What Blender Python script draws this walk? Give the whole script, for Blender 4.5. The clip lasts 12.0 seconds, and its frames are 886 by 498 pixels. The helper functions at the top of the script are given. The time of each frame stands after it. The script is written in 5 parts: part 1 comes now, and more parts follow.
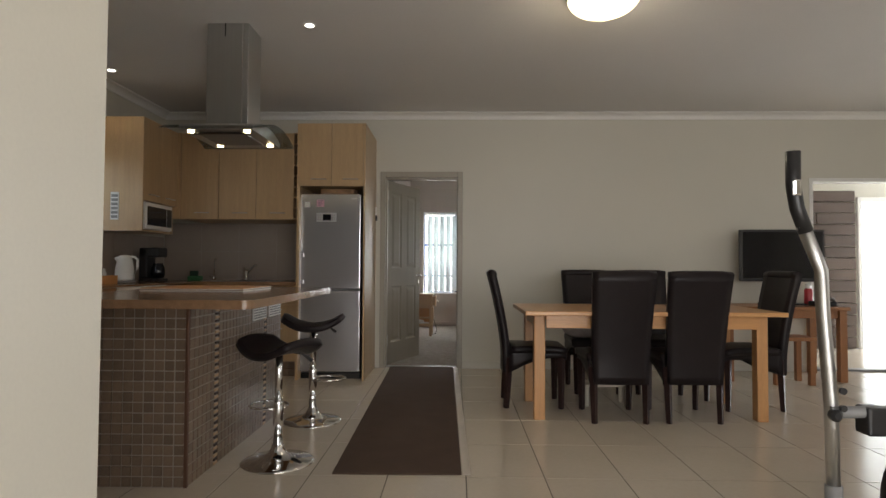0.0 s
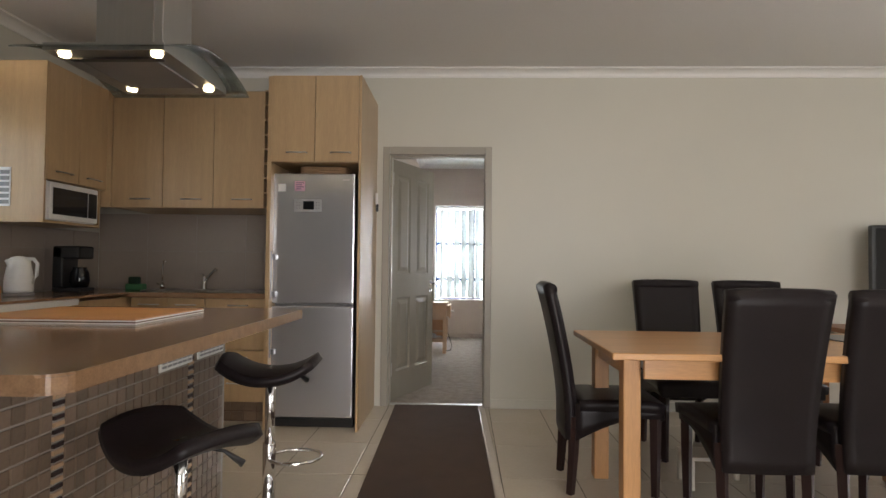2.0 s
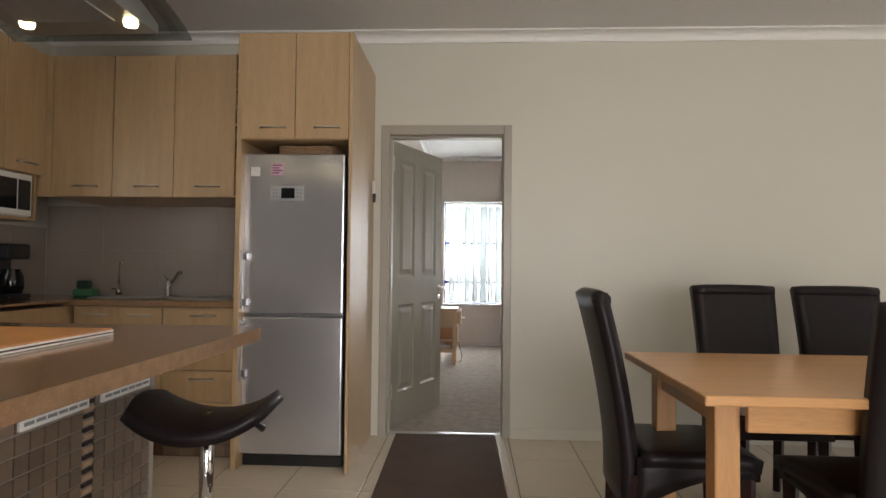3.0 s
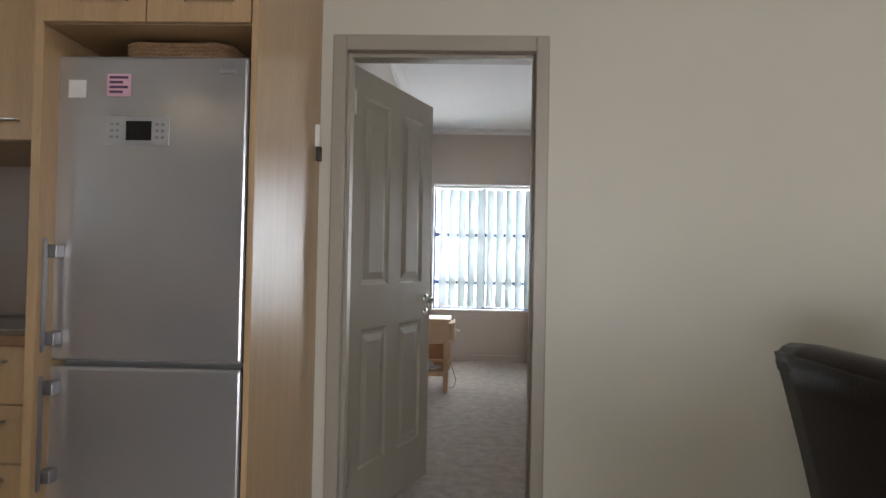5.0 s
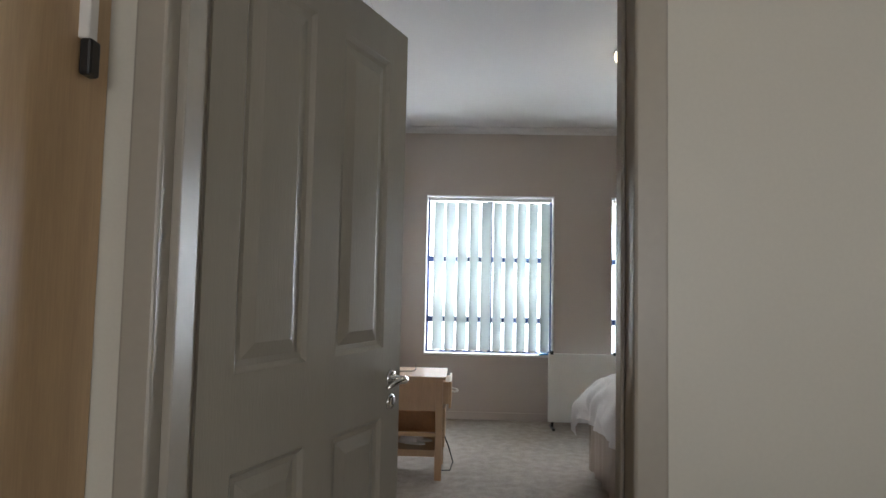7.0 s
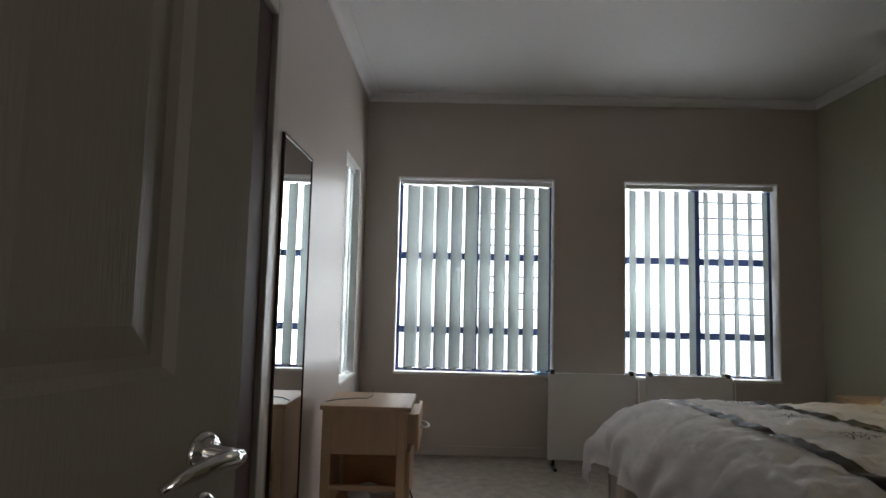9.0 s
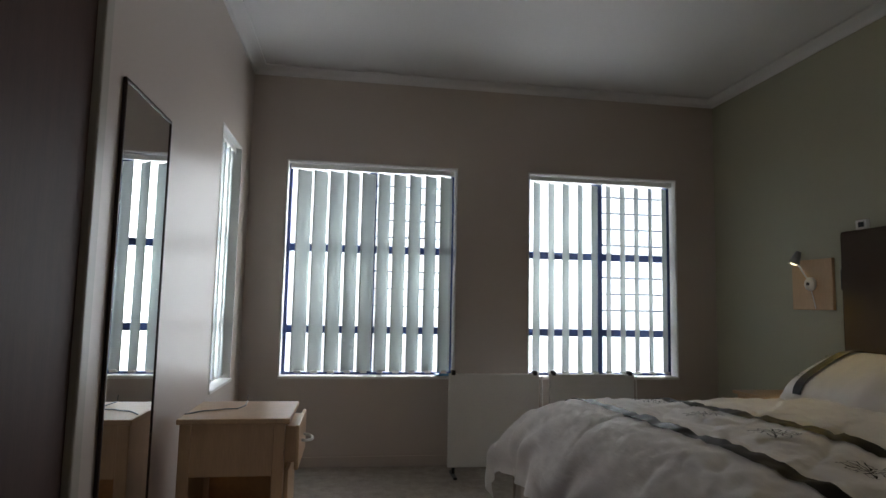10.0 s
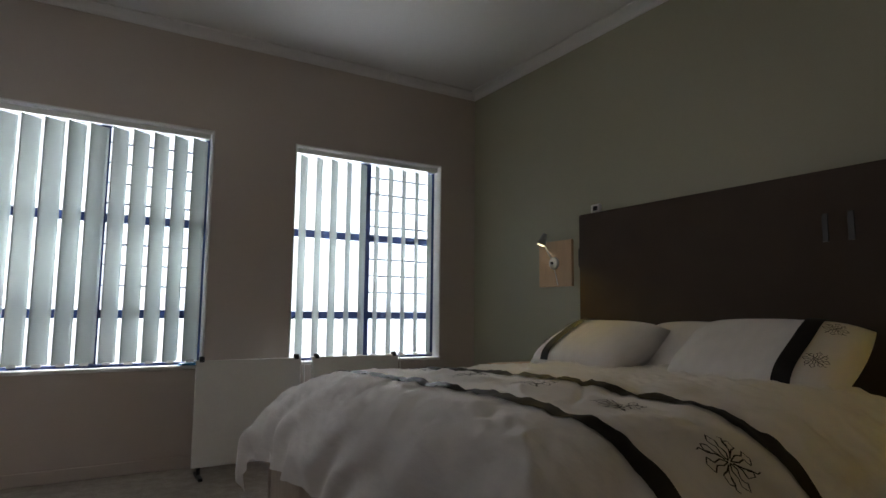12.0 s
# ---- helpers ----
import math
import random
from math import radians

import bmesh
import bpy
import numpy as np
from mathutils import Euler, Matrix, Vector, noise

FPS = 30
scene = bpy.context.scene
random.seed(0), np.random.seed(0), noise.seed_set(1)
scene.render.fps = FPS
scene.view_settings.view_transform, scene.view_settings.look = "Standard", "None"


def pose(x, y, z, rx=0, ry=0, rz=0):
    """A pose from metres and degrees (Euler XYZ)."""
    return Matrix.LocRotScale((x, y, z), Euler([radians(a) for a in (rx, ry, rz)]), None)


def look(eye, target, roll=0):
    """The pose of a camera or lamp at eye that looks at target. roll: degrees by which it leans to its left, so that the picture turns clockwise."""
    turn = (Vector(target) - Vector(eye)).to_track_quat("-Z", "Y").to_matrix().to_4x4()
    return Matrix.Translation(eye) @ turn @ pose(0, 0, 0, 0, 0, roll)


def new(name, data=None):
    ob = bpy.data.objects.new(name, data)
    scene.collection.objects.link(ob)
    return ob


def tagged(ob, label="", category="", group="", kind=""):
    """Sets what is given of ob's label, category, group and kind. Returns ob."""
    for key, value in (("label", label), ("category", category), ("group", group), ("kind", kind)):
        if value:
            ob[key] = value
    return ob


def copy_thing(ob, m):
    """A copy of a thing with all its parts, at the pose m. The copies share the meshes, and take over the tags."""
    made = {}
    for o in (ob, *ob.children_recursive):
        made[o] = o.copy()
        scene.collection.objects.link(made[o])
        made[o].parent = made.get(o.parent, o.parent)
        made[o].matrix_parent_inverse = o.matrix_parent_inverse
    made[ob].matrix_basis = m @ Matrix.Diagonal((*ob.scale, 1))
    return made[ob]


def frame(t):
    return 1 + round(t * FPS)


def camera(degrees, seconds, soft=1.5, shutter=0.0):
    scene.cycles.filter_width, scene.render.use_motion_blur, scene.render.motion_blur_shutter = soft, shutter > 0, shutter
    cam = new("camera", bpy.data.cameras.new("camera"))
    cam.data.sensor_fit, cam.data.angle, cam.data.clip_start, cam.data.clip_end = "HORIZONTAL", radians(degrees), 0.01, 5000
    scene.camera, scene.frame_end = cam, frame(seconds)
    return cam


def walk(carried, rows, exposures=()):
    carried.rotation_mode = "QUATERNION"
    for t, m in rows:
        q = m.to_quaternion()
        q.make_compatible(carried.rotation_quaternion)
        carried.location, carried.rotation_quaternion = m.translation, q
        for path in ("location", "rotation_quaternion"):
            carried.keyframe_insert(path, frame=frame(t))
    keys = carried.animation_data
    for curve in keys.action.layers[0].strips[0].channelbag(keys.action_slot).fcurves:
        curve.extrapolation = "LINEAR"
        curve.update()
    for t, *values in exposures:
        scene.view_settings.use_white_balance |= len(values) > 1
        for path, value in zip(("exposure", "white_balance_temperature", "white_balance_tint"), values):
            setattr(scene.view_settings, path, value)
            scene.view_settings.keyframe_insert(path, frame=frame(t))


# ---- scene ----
# ---- camera and walk ----
cam = camera(73.5, 12.0)
PATH = [
    (0, (0.194, -0.278, 1.104), (0.149, 1.72, 1.166), 0.3),
    (0.5, (0.161, 0.115, 1.142), (0.107, 2.113, 1.197), 0.35),
    (1, (0.105, 0.535, 1.158), (0.049, 2.533, 1.211), 0.4),
    (1.5, (0.05, 0.956, 1.169), (-0.016, 2.954, 1.221), 0.5),
    (2, (0.03, 1.329, 1.17), (-0.039, 3.327, 1.226), 0.6),
    (2.5, (0.033, 1.728, 1.179), (-0.047, 3.726, 1.234), 0.6),
    (3, (-0.008, 2.145, 1.17), (-0.106, 4.142, 1.231), 0.6),
    (5, (-0.098, 3.783, 1.214), (-0.156, 5.781, 1.253), 1.1),
    (5.5, (-0.083, 4.156, 1.231), (-0.139, 6.155, 1.274), 0.9),
    (6, (-0.102, 4.543, 1.272), (-0.165, 6.542, 1.328), 1.3),
    (6.5, (-0.1, 4.906, 1.305), (-0.164, 6.904, 1.383), 1.2),
    (7, (-0.077, 5.271, 1.289), (-0.143, 7.266, 1.406), 1.2),
    (9, (0.005, 6.372, 1.188), (-0.026, 8.364, 1.357), 1.4),
    (9.5, (0.001, 6.577, 1.17), (0.114, 8.566, 1.348), 1.4),
    (10, (0.058, 6.732, 1.142), (0.355, 8.701, 1.328), 1.2),
    (10.5, (0.128, 6.855, 1.117), (0.612, 8.786, 1.307), 1.1),
    (11, (0.147, 6.913, 1.064), (0.842, 8.778, 1.263), 0.9),
    (11.5, (0.145, 6.951, 1.02), (1.031, 8.732, 1.226), 0.8),
    (12, (0.13, 6.962, 0.986), (1.157, 8.666, 1.193), 0.6),
]
EXPOSURES = [(0, -0.75, 6600, 12), (0.5, -0.45, 6500, 12), (1.5, -0.15, 6450, 13), (3, 0.05, 6500, 13), (5, -0.2, 6150, 13), (5.5, -0.4, 6100, 13), (6.5, -0.45, 6100, 12), (7.2, -0.55, 6100, 12), (8.8, -1.65, 6350, 13), (10, -1.75, 6350, 14), (12, -1.66, 6350, 14)]
walk(cam, [(t, look(eye, target, roll)) for t, eye, target, roll in PATH], EXPOSURES)

# ---- world and large lights ----
world = bpy.data.worlds.new("sky")
scene.world = world
world.use_nodes = True
wn = world.node_tree.nodes
sky = wn.new("ShaderNodeTexSky")
sky.sky_type = "NISHITA"
sky.sun_disc = False
sky.sun_elevation, sky.sun_rotation = radians(48), radians(120)
world.node_tree.links.new(sky.outputs[0], wn["Background"].inputs[0])
wn["Background"].inputs[1].default_value = 0.12


def window_light(name, m, w, h, watts, colour=(1, 1, 1)):
    """Daylight that stands in a window's opening."""
    d = bpy.data.lights.new(name, "AREA")
    d.shape, d.size, d.size_y, d.energy, d.color = "RECTANGLE", w, h, watts, colour
    ob = new(name, d)
    ob.matrix_world = m
    return ob


def bulb(name, p, watts, colour, radius=0.03, spot=0, aim=(0, 0, -1)):
    d = bpy.data.lights.new(name, "SPOT" if spot else "POINT")
    d.energy, d.color, d.shadow_soft_size = watts, colour, radius
    if spot:
        d.spot_size, d.spot_blend = radians(spot), 0.6
    ob = new(name, d)
    ob.matrix_world = look(p, Vector(p) + Vector(aim))
    return ob


DAY = (0.96, 0.985, 1.0)
window_light("bedroom_daylight", look((0.19, 11.41, 1.4), (0.19, 5, 1.4)), 1.5, 1.8, 190, DAY)
window_light("bedroom_daylight", look((1.96, 11.41, 1.4), (1.96, 5, 1.4)), 1.5, 1.8, 190, DAY)
window_light("side_daylight", look((-1.1, 10.4, 1.4), (5, 10.4, 1.4)), 0.9, 1.8, 200, DAY)
window_light("kitchen_daylight", look((-3.5, 4.0, 1.7), (5, 4.0, 1.7)), 2.4, 1.4, 60, DAY)
window_light("patio_daylight", look((7.6, 8.0, 1.4), (3, 7.2, 1.2)), 2.0, 2.2, 240, DAY)
window_light("garden_daylight", look((1.55, -2.95, 1.25), (1.2, 5, 1.0)), 3.5, 2.2, 215, (1.0, 0.98, 0.96))
# added fill light in an assumed, unseen opening of the side wall
window_light("east_fill", look((6.55, 2.0, 1.5), (0, 3.0, 1.2)), 2.6, 1.9, 25, (1.0, 0.98, 0.96))

# ---- materials ----


def mat(name, c, rough=0.5, metal=0.0, vary=0.08, scale=6.0, grain=60.0, bump=0.05, stretch=(1, 1, 1), spread=0.0, depth=0.002, coat=0.0):
    """A principled surface with two scales of variation in tone, and fine relief."""
    m = bpy.data.materials.new(name)
    m.use_nodes = True
    nt = m.node_tree
    b = nt.nodes["Principled BSDF"]
    tc = nt.nodes.new("ShaderNodeTexCoord")
    mp = nt.nodes.new("ShaderNodeMapping")
    mp.inputs["Scale"].default_value = stretch
    nt.links.new(tc.outputs["Object"], mp.inputs["Vector"])
    big, fine = nt.nodes.new("ShaderNodeTexNoise"), nt.nodes.new("ShaderNodeTexNoise")
    big.inputs["Scale"].default_value, fine.inputs["Scale"].default_value = scale, grain
    big.inputs["Detail"].default_value, fine.inputs["Detail"].default_value = 4, 5
    for n in (big, fine):
        nt.links.new(mp.outputs[0], n.inputs["Vector"])
    add = nt.nodes.new("ShaderNodeMath")
    add.operation = "ADD"
    nt.links.new(big.outputs["Fac"], add.inputs[0])
    nt.links.new(fine.outputs["Fac"], add.inputs[1])
    last = add.outputs[0]
    if spread:
        info = nt.nodes.new("ShaderNodeObjectInfo")
        mul = nt.nodes.new("ShaderNodeMath")
        mul.operation = "MULTIPLY_ADD"
        mul.inputs[1].default_value = spread
        nt.links.new(info.outputs["Random"], mul.inputs[0])
        nt.links.new(last, mul.inputs[2])
        last = mul.outputs[0]
    rng = nt.nodes.new("ShaderNodeMapRange")
    rng.inputs["From Min"].default_value, rng.inputs["From Max"].default_value = 0.6, 1.4 + spread
    rng.inputs["To Min"].default_value, rng.inputs["To Max"].default_value = 1 - vary, 1 + vary
    nt.links.new(last, rng.inputs["Value"])
    mix = nt.nodes.new("ShaderNodeMix")
    mix.data_type, mix.blend_type = "RGBA", "MULTIPLY"
    mix.inputs["Factor"].default_value = 1
    mix.inputs[6].default_value = (*c, 1)
    nt.links.new(rng.outputs[0], mix.inputs[7])
    nt.links.new(mix.outputs[2], b.inputs["Base Color"])
    b.inputs["Roughness"].default_value, b.inputs["Metallic"].default_value = rough, metal
    b.inputs["Coat Weight"].default_value = coat
    b.inputs["Coat Roughness"].default_value = 0.12
    if bump:
        bp = nt.nodes.new("ShaderNodeBump")
        bp.inputs["Strength"].default_value, bp.inputs["Distance"].default_value = bump, depth
        nt.links.new(fine.outputs["Fac"], bp.inputs["Height"])
        nt.links.new(bp.outputs[0], b.inputs["Normal"])
    return m


def glow(name, c, strength):
    m = bpy.data.materials.new(name)
    m.use_nodes = True
    b = m.node_tree.nodes["Principled BSDF"]
    b.inputs["Base Color"].default_value = (*c, 1)
    b.inputs["Emission Color"].default_value = (*c, 1)
    b.inputs["Emission Strength"].default_value = strength
    return m


def clear(name, tint=(0.97, 0.99, 0.98), gloss=0.07):
    m = bpy.data.materials.new(name)
    m.use_nodes = True
    nt = m.node_tree
    nt.nodes.remove(nt.nodes["Principled BSDF"])
    t, g, x = nt.nodes.new("ShaderNodeBsdfTransparent"), nt.nodes.new("ShaderNodeBsdfGlossy"), nt.nodes.new("ShaderNodeMixShader")
    t.inputs[0].default_value = (*tint, 1)
    g.inputs["Roughness"].default_value = 0.03
    x.inputs[0].default_value = gloss
    nt.links.new(t.outputs[0], x.inputs[1])
    nt.links.new(g.outputs[0], x.inputs[2])
    nt.links.new(x.outputs[0], nt.nodes["Material Output"].inputs[0])
    return m


def cloth_light(name, c, through_part):
    """Woven cloth that lets part of the daylight through."""
    m = mat(name, c, 0.85, vary=0.04, scale=4, grain=300, bump=0.15, depth=0.001)
    nt = m.node_tree
    t, x = nt.nodes.new("ShaderNodeBsdfTranslucent"), nt.nodes.new("ShaderNodeMixShader")
    t.inputs[0].default_value = (*c, 1)
    x.inputs[0].default_value = through_part
    nt.links.new(nt.nodes["Principled BSDF"].outputs[0], x.inputs[1])
    nt.links.new(t.outputs[0], x.inputs[2])
    nt.links.new(x.outputs[0], nt.nodes["Material Output"].inputs[0])
    return m


WALL = mat("cream_wall_paint", (0.60, 0.58, 0.505), 0.42, vary=0.03, scale=1.2, grain=140, bump=0.12, depth=0.0015)
BEDWALL = mat("taupe_bedroom_paint", (0.50, 0.435, 0.385), 0.36, vary=0.03, scale=1.2, grain=140, bump=0.12, depth=0.0015)
BEDGREEN = mat("olive_bedroom_paint", (0.38, 0.365, 0.27), 0.45, vary=0.03, scale=1.2, grain=140, bump=0.12, depth=0.0015)
CEIL = mat("ceiling_paint", (0.72, 0.71, 0.70), 0.8, vary=0.03, scale=0.8, grain=90, bump=0.08)
TRIM = mat("white_cornice_paint", (0.78, 0.77, 0.74), 0.5, vary=0.03, bump=0.05)
SKIRT = mat("skirting_paint", (0.60, 0.58, 0.51), 0.4, vary=0.03, bump=0.05)
FRAMEGREY = mat("taupe_frame_paint", (0.37, 0.34, 0.285), 0.35, vary=0.04, scale=3, bump=0.05)
DOORPAINT = mat("taupe_door_paint", (0.31, 0.285, 0.235), 0.36, vary=0.06, scale=2, grain=45, bump=0.3, stretch=(6, 6, 0.5), depth=0.002)
OAK = mat("light_oak_laminate", (0.47, 0.325, 0.18), 0.33, vary=0.16, scale=3, grain=30, bump=0.05, stretch=(9, 9, 0.6), spread=0.15)
OAKTABLE = mat("oiled_pine_table", (0.60, 0.32, 0.13), 0.33, vary=0.16, scale=3, grain=30, bump=0.06, stretch=(0.7, 9, 9), coat=0.2)
OAKLEG = mat("oiled_pine_leg", (0.58, 0.31, 0.13), 0.38, vary=0.16, scale=3, grain=30, bump=0.06, stretch=(9, 9, 0.7), spread=0.1)
REDWOOD = mat("red_brown_wood", (0.30, 0.13, 0.05), 0.4, vary=0.2, scale=3, grain=30, bump=0.06, stretch=(9, 9, 0.7), spread=0.1)
PINE = mat("pale_pine", (0.55, 0.36, 0.21), 0.4, vary=0.12, scale=3, grain=30, bump=0.05, stretch=(8, 8, 0.7), spread=0.1)
DARKDOOR = mat("dark_stained_door", (0.06, 0.03, 0.022), 0.55, vary=0.2, scale=3, grain=30, bump=0.1, stretch=(8, 8, 0.6))
LEATHER = mat("black_brown_leather", (0.015, 0.011, 0.012), 0.4, vary=0.25, scale=5, grain=180, bump=0.25, depth=0.002)
DARKLEG = mat("dark_stained_leg", (0.035, 0.02, 0.018), 0.35, vary=0.2, bump=0.05, stretch=(8, 8, 0.7))
STEEL = mat("brushed_steel", (0.55, 0.55, 0.54), 0.32, 1.0, vary=0.06, scale=3, grain=60, bump=0.04, stretch=(20, 20, 0.6))
FRIDGE = mat("silver_fridge_coat", (0.60, 0.60, 0.625), 0.2, 0.72, vary=0.03, scale=2, grain=260, bump=0.05, coat=0.35)
DARKSTEEL = mat("dark_brushed_steel", (0.30, 0.30, 0.31), 0.3, 0.9, vary=0.06, scale=3, grain=60, bump=0.04, stretch=(20, 20, 0.6))
CHROME = mat("chrome", (0.82, 0.82, 0.82), 0.07, 1.0, vary=0.02, bump=0)
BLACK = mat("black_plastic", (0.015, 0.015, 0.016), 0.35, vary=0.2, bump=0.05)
SCREEN = mat("dark_screen_glass", (0.008, 0.008, 0.01), 0.12, vary=0.1, bump=0)
WHITE = mat("white_plastic", (0.78, 0.77, 0.74), 0.35, vary=0.03, bump=0.03)
GREYP = mat("grey_plastic", (0.22, 0.22, 0.22), 0.4, vary=0.05, bump=0.05)
COUNTER = mat("brown_speckled_counter", (0.27, 0.16, 0.09), 0.15, vary=0.22, scale=30, grain=220, bump=0.02, coat=0.35)
SPLASH = mat("taupe_splash_tile", (0.34, 0.285, 0.24), 0.3, vary=0.06, scale=5, grain=60, bump=0.05, spread=0.25)
GROUT = mat("grey_grout", (0.36, 0.33, 0.29), 0.9, vary=0.1, scale=12, bump=0.3)
DARKGROUT = mat("floor_grout", (0.15, 0.13, 0.11), 0.9, vary=0.15, scale=12, bump=0.3)
MOSAIC = mat("brown_mosaic_tile", (0.185, 0.13, 0.09), 0.3, vary=0.34, scale=14, grain=70, bump=0.15, spread=0.9)
DARKEDGE = mat("brown_edge_strip", (0.10, 0.045, 0.025), 0.4, vary=0.1, bump=0.05)
FLOORTILE = mat("cream_floor_tile", (0.60, 0.535, 0.44), 0.16, vary=0.06, scale=4, grain=40, bump=0.03, spread=0.3)
MAT = mat("brown_runner", (0.075, 0.045, 0.03), 0.9, vary=0.2, scale=6, grain=350, bump=0.5, depth=0.003)
CARPET = mat("grey_beige_carpet", (0.40, 0.35, 0.30), 0.95, vary=0.3, scale=14, grain=150, bump=0.9, depth=0.012)
LINEN = mat("white_cotton", (0.74, 0.71, 0.69), 0.8, vary=0.06, scale=5, grain=22, bump=0.5, depth=0.008, stretch=(1, 0.45, 1))
STRIPE = mat("black_satin_band", (0.018, 0.016, 0.018), 0.6, vary=0.15, bump=0.1)
VALANCE = mat("beige_valance", (0.42, 0.35, 0.29), 0.85, vary=0.1, scale=6, grain=200, bump=0.2, stretch=(8, 8, 1))
HEADB = mat("brown_suede_headboard", (0.07, 0.052, 0.042), 0.75, vary=0.12, scale=4, grain=250, bump=0.3)
BLUE = mat("navy_window_frame", (0.02, 0.045, 0.16), 0.4, vary=0.08, bump=0.05)
BAR = mat("dark_burglar_bar", (0.06, 0.08, 0.16), 0.4, vary=0.05, bump=0)
REVEAL = mat("white_reveal_paint", (0.78, 0.77, 0.75), 0.5, vary=0.03, bump=0.06)
SLAT = cloth_light("blind_cloth", (0.68, 0.72, 0.71), 0.24)
GLASS = clear("window_glass")
HOODGLASS = clear("hood_glass", (0.62, 0.66, 0.65), 0.16)
MIRROR = mat("mirror_silver", (0.88, 0.9, 0.9), 0.01, 1.0, vary=0.0, bump=0)
STONE = mat("brown_stack_stone", (0.10, 0.072, 0.058), 0.7, vary=0.3, scale=4, grain=30, bump=0.4, stretch=(1, 1, 4), spread=0.4)
LAMPGLOW = glow("lit_lamp_glass", (1.0, 0.86, 0.55), 5)
DOWNGLOW = glow("lit_downlight", (1.0, 0.95, 0.85), 12)
HOODGLOW = glow("lit_hood_lamp", (1.0, 0.8, 0.45), 14)
WALLGLOW = glow("lit_reading_lamp", (1.0, 0.85, 0.45), 14)
BACKWHITE = glow("bright_overcast", (0.94, 0.97, 1), 5.0)
PANELGREY = mat("panel_grey", (0.42, 0.42, 0.43), 0.35, 0.3, bump=0)
GREEN = mat("green_sponge", (0.05, 0.16, 0.07), 0.9, vary=0.2, grain=200, bump=0.5)
DARKGREEN = mat("bottle_green_glass", (0.01, 0.02, 0.012), 0.1, vary=0.1, bump=0)
YELLOW = mat("yellow_fruit", (0.65, 0.42, 0.06), 0.45, vary=0.2, bump=0.1)
PINK = mat("pink_note_paper", (0.72, 0.45, 0.55), 0.8, vary=0.05, bump=0)
INK = mat("dark_ink", (0.10, 0.04, 0.10), 0.8, vary=0.1, bump=0)
PAPER = mat("white_paper", (0.78, 0.78, 0.76), 0.8, vary=0.04, bump=0)
ORANGEW = mat("orange_wood_box", (0.52, 0.25, 0.09), 0.4, vary=0.15, bump=0.05)
CREAMW = mat("cream_painted_wood", (0.66, 0.61, 0.52), 0.5, vary=0.08, bump=0.05)
WICKER = mat("brown_wicker", (0.28, 0.17, 0.09), 0.6, vary=0.35, scale=40, grain=160, bump=0.6, depth=0.004)
RED = mat("red_plastic", (0.45, 0.03, 0.04), 0.35, vary=0.1, bump=0)
CUSHION = mat("grey_cushion_cloth", (0.45, 0.42, 0.41), 0.85, vary=0.2, scale=12, grain=200, bump=0.2)

for mm in (LEATHER, DARKLEG, HEADB, STRIPE, DARKDOOR):
    mm.node_tree.nodes["Principled BSDF"].inputs["Specular IOR Level"].default_value = 0.14 if mm is not LEATHER else 0.24

# ---- mesh helpers ----


def thing(name, p=(0, 0, 0), rz=0, label="", category="", group="", kind=""):
    ob = new(name)
    ob.empty_display_size = 0.05
    ob.matrix_world = pose(*p, 0, 0, rz)
    return tagged(ob, label, category, group, kind)


def part(name, bm, material, parent=None, label="", smooth=False):
    me = bpy.data.meshes.new(name)
    bmesh.ops.recalc_face_normals(bm, faces=bm.faces)
    if smooth:
        for f in bm.faces:
            f.smooth = True
    bm.to_mesh(me)
    bm.free()
    me.materials.append(material)
    ob = new(name, me)
    ob.parent = parent
    return tagged(ob, label)


def add_box(bm, x0, x1, y0, y1, z0, z1, bevel=0.0, seg=2):
    b = bmesh.new()
    bmesh.ops.create_cube(b, size=1)
    bmesh.ops.transform(b, verts=b.verts, matrix=Matrix.LocRotScale(((x0 + x1) / 2, (y0 + y1) / 2, (z0 + z1) / 2), None, (abs(x1 - x0), abs(y1 - y0), abs(z1 - z0))))
    if bevel:
        bmesh.ops.bevel(b, geom=b.edges[:], offset=bevel, segments=seg, affect="EDGES", profile=0.5)
    merge(bm, b)
    return bm


def merge(bm, b, m=None):
    if m is not None:
        bmesh.ops.transform(b, verts=b.verts, matrix=m)
    at = {v: bm.verts.new(v.co) for v in b.verts}
    for f in b.faces:
        bm.faces.new([at[v] for v in f.verts])
    b.free()


def box(*c, bevel=0.003, seg=2):
    return add_box(bmesh.new(), *c, bevel=bevel, seg=seg)


def lathe(profile, n=28, m=None):
    """A turned shape from (radius, height) pairs."""
    bm = bmesh.new()
    rings = []
    for r, z in profile:
        rings.append([bm.verts.new((r * math.cos(2 * math.pi * i / n), r * math.sin(2 * math.pi * i / n), z)) for i in range(n)])
    for a, b in zip(rings, rings[1:]):
        for i in range(n):
            bm.faces.new((a[i], a[(i + 1) % n], b[(i + 1) % n], b[i]))
    bm.faces.new(rings[0][::-1])
    bm.faces.new(rings[-1])
    if m is not None:
        bmesh.ops.transform(bm, verts=bm.verts, matrix=m)
    return bm


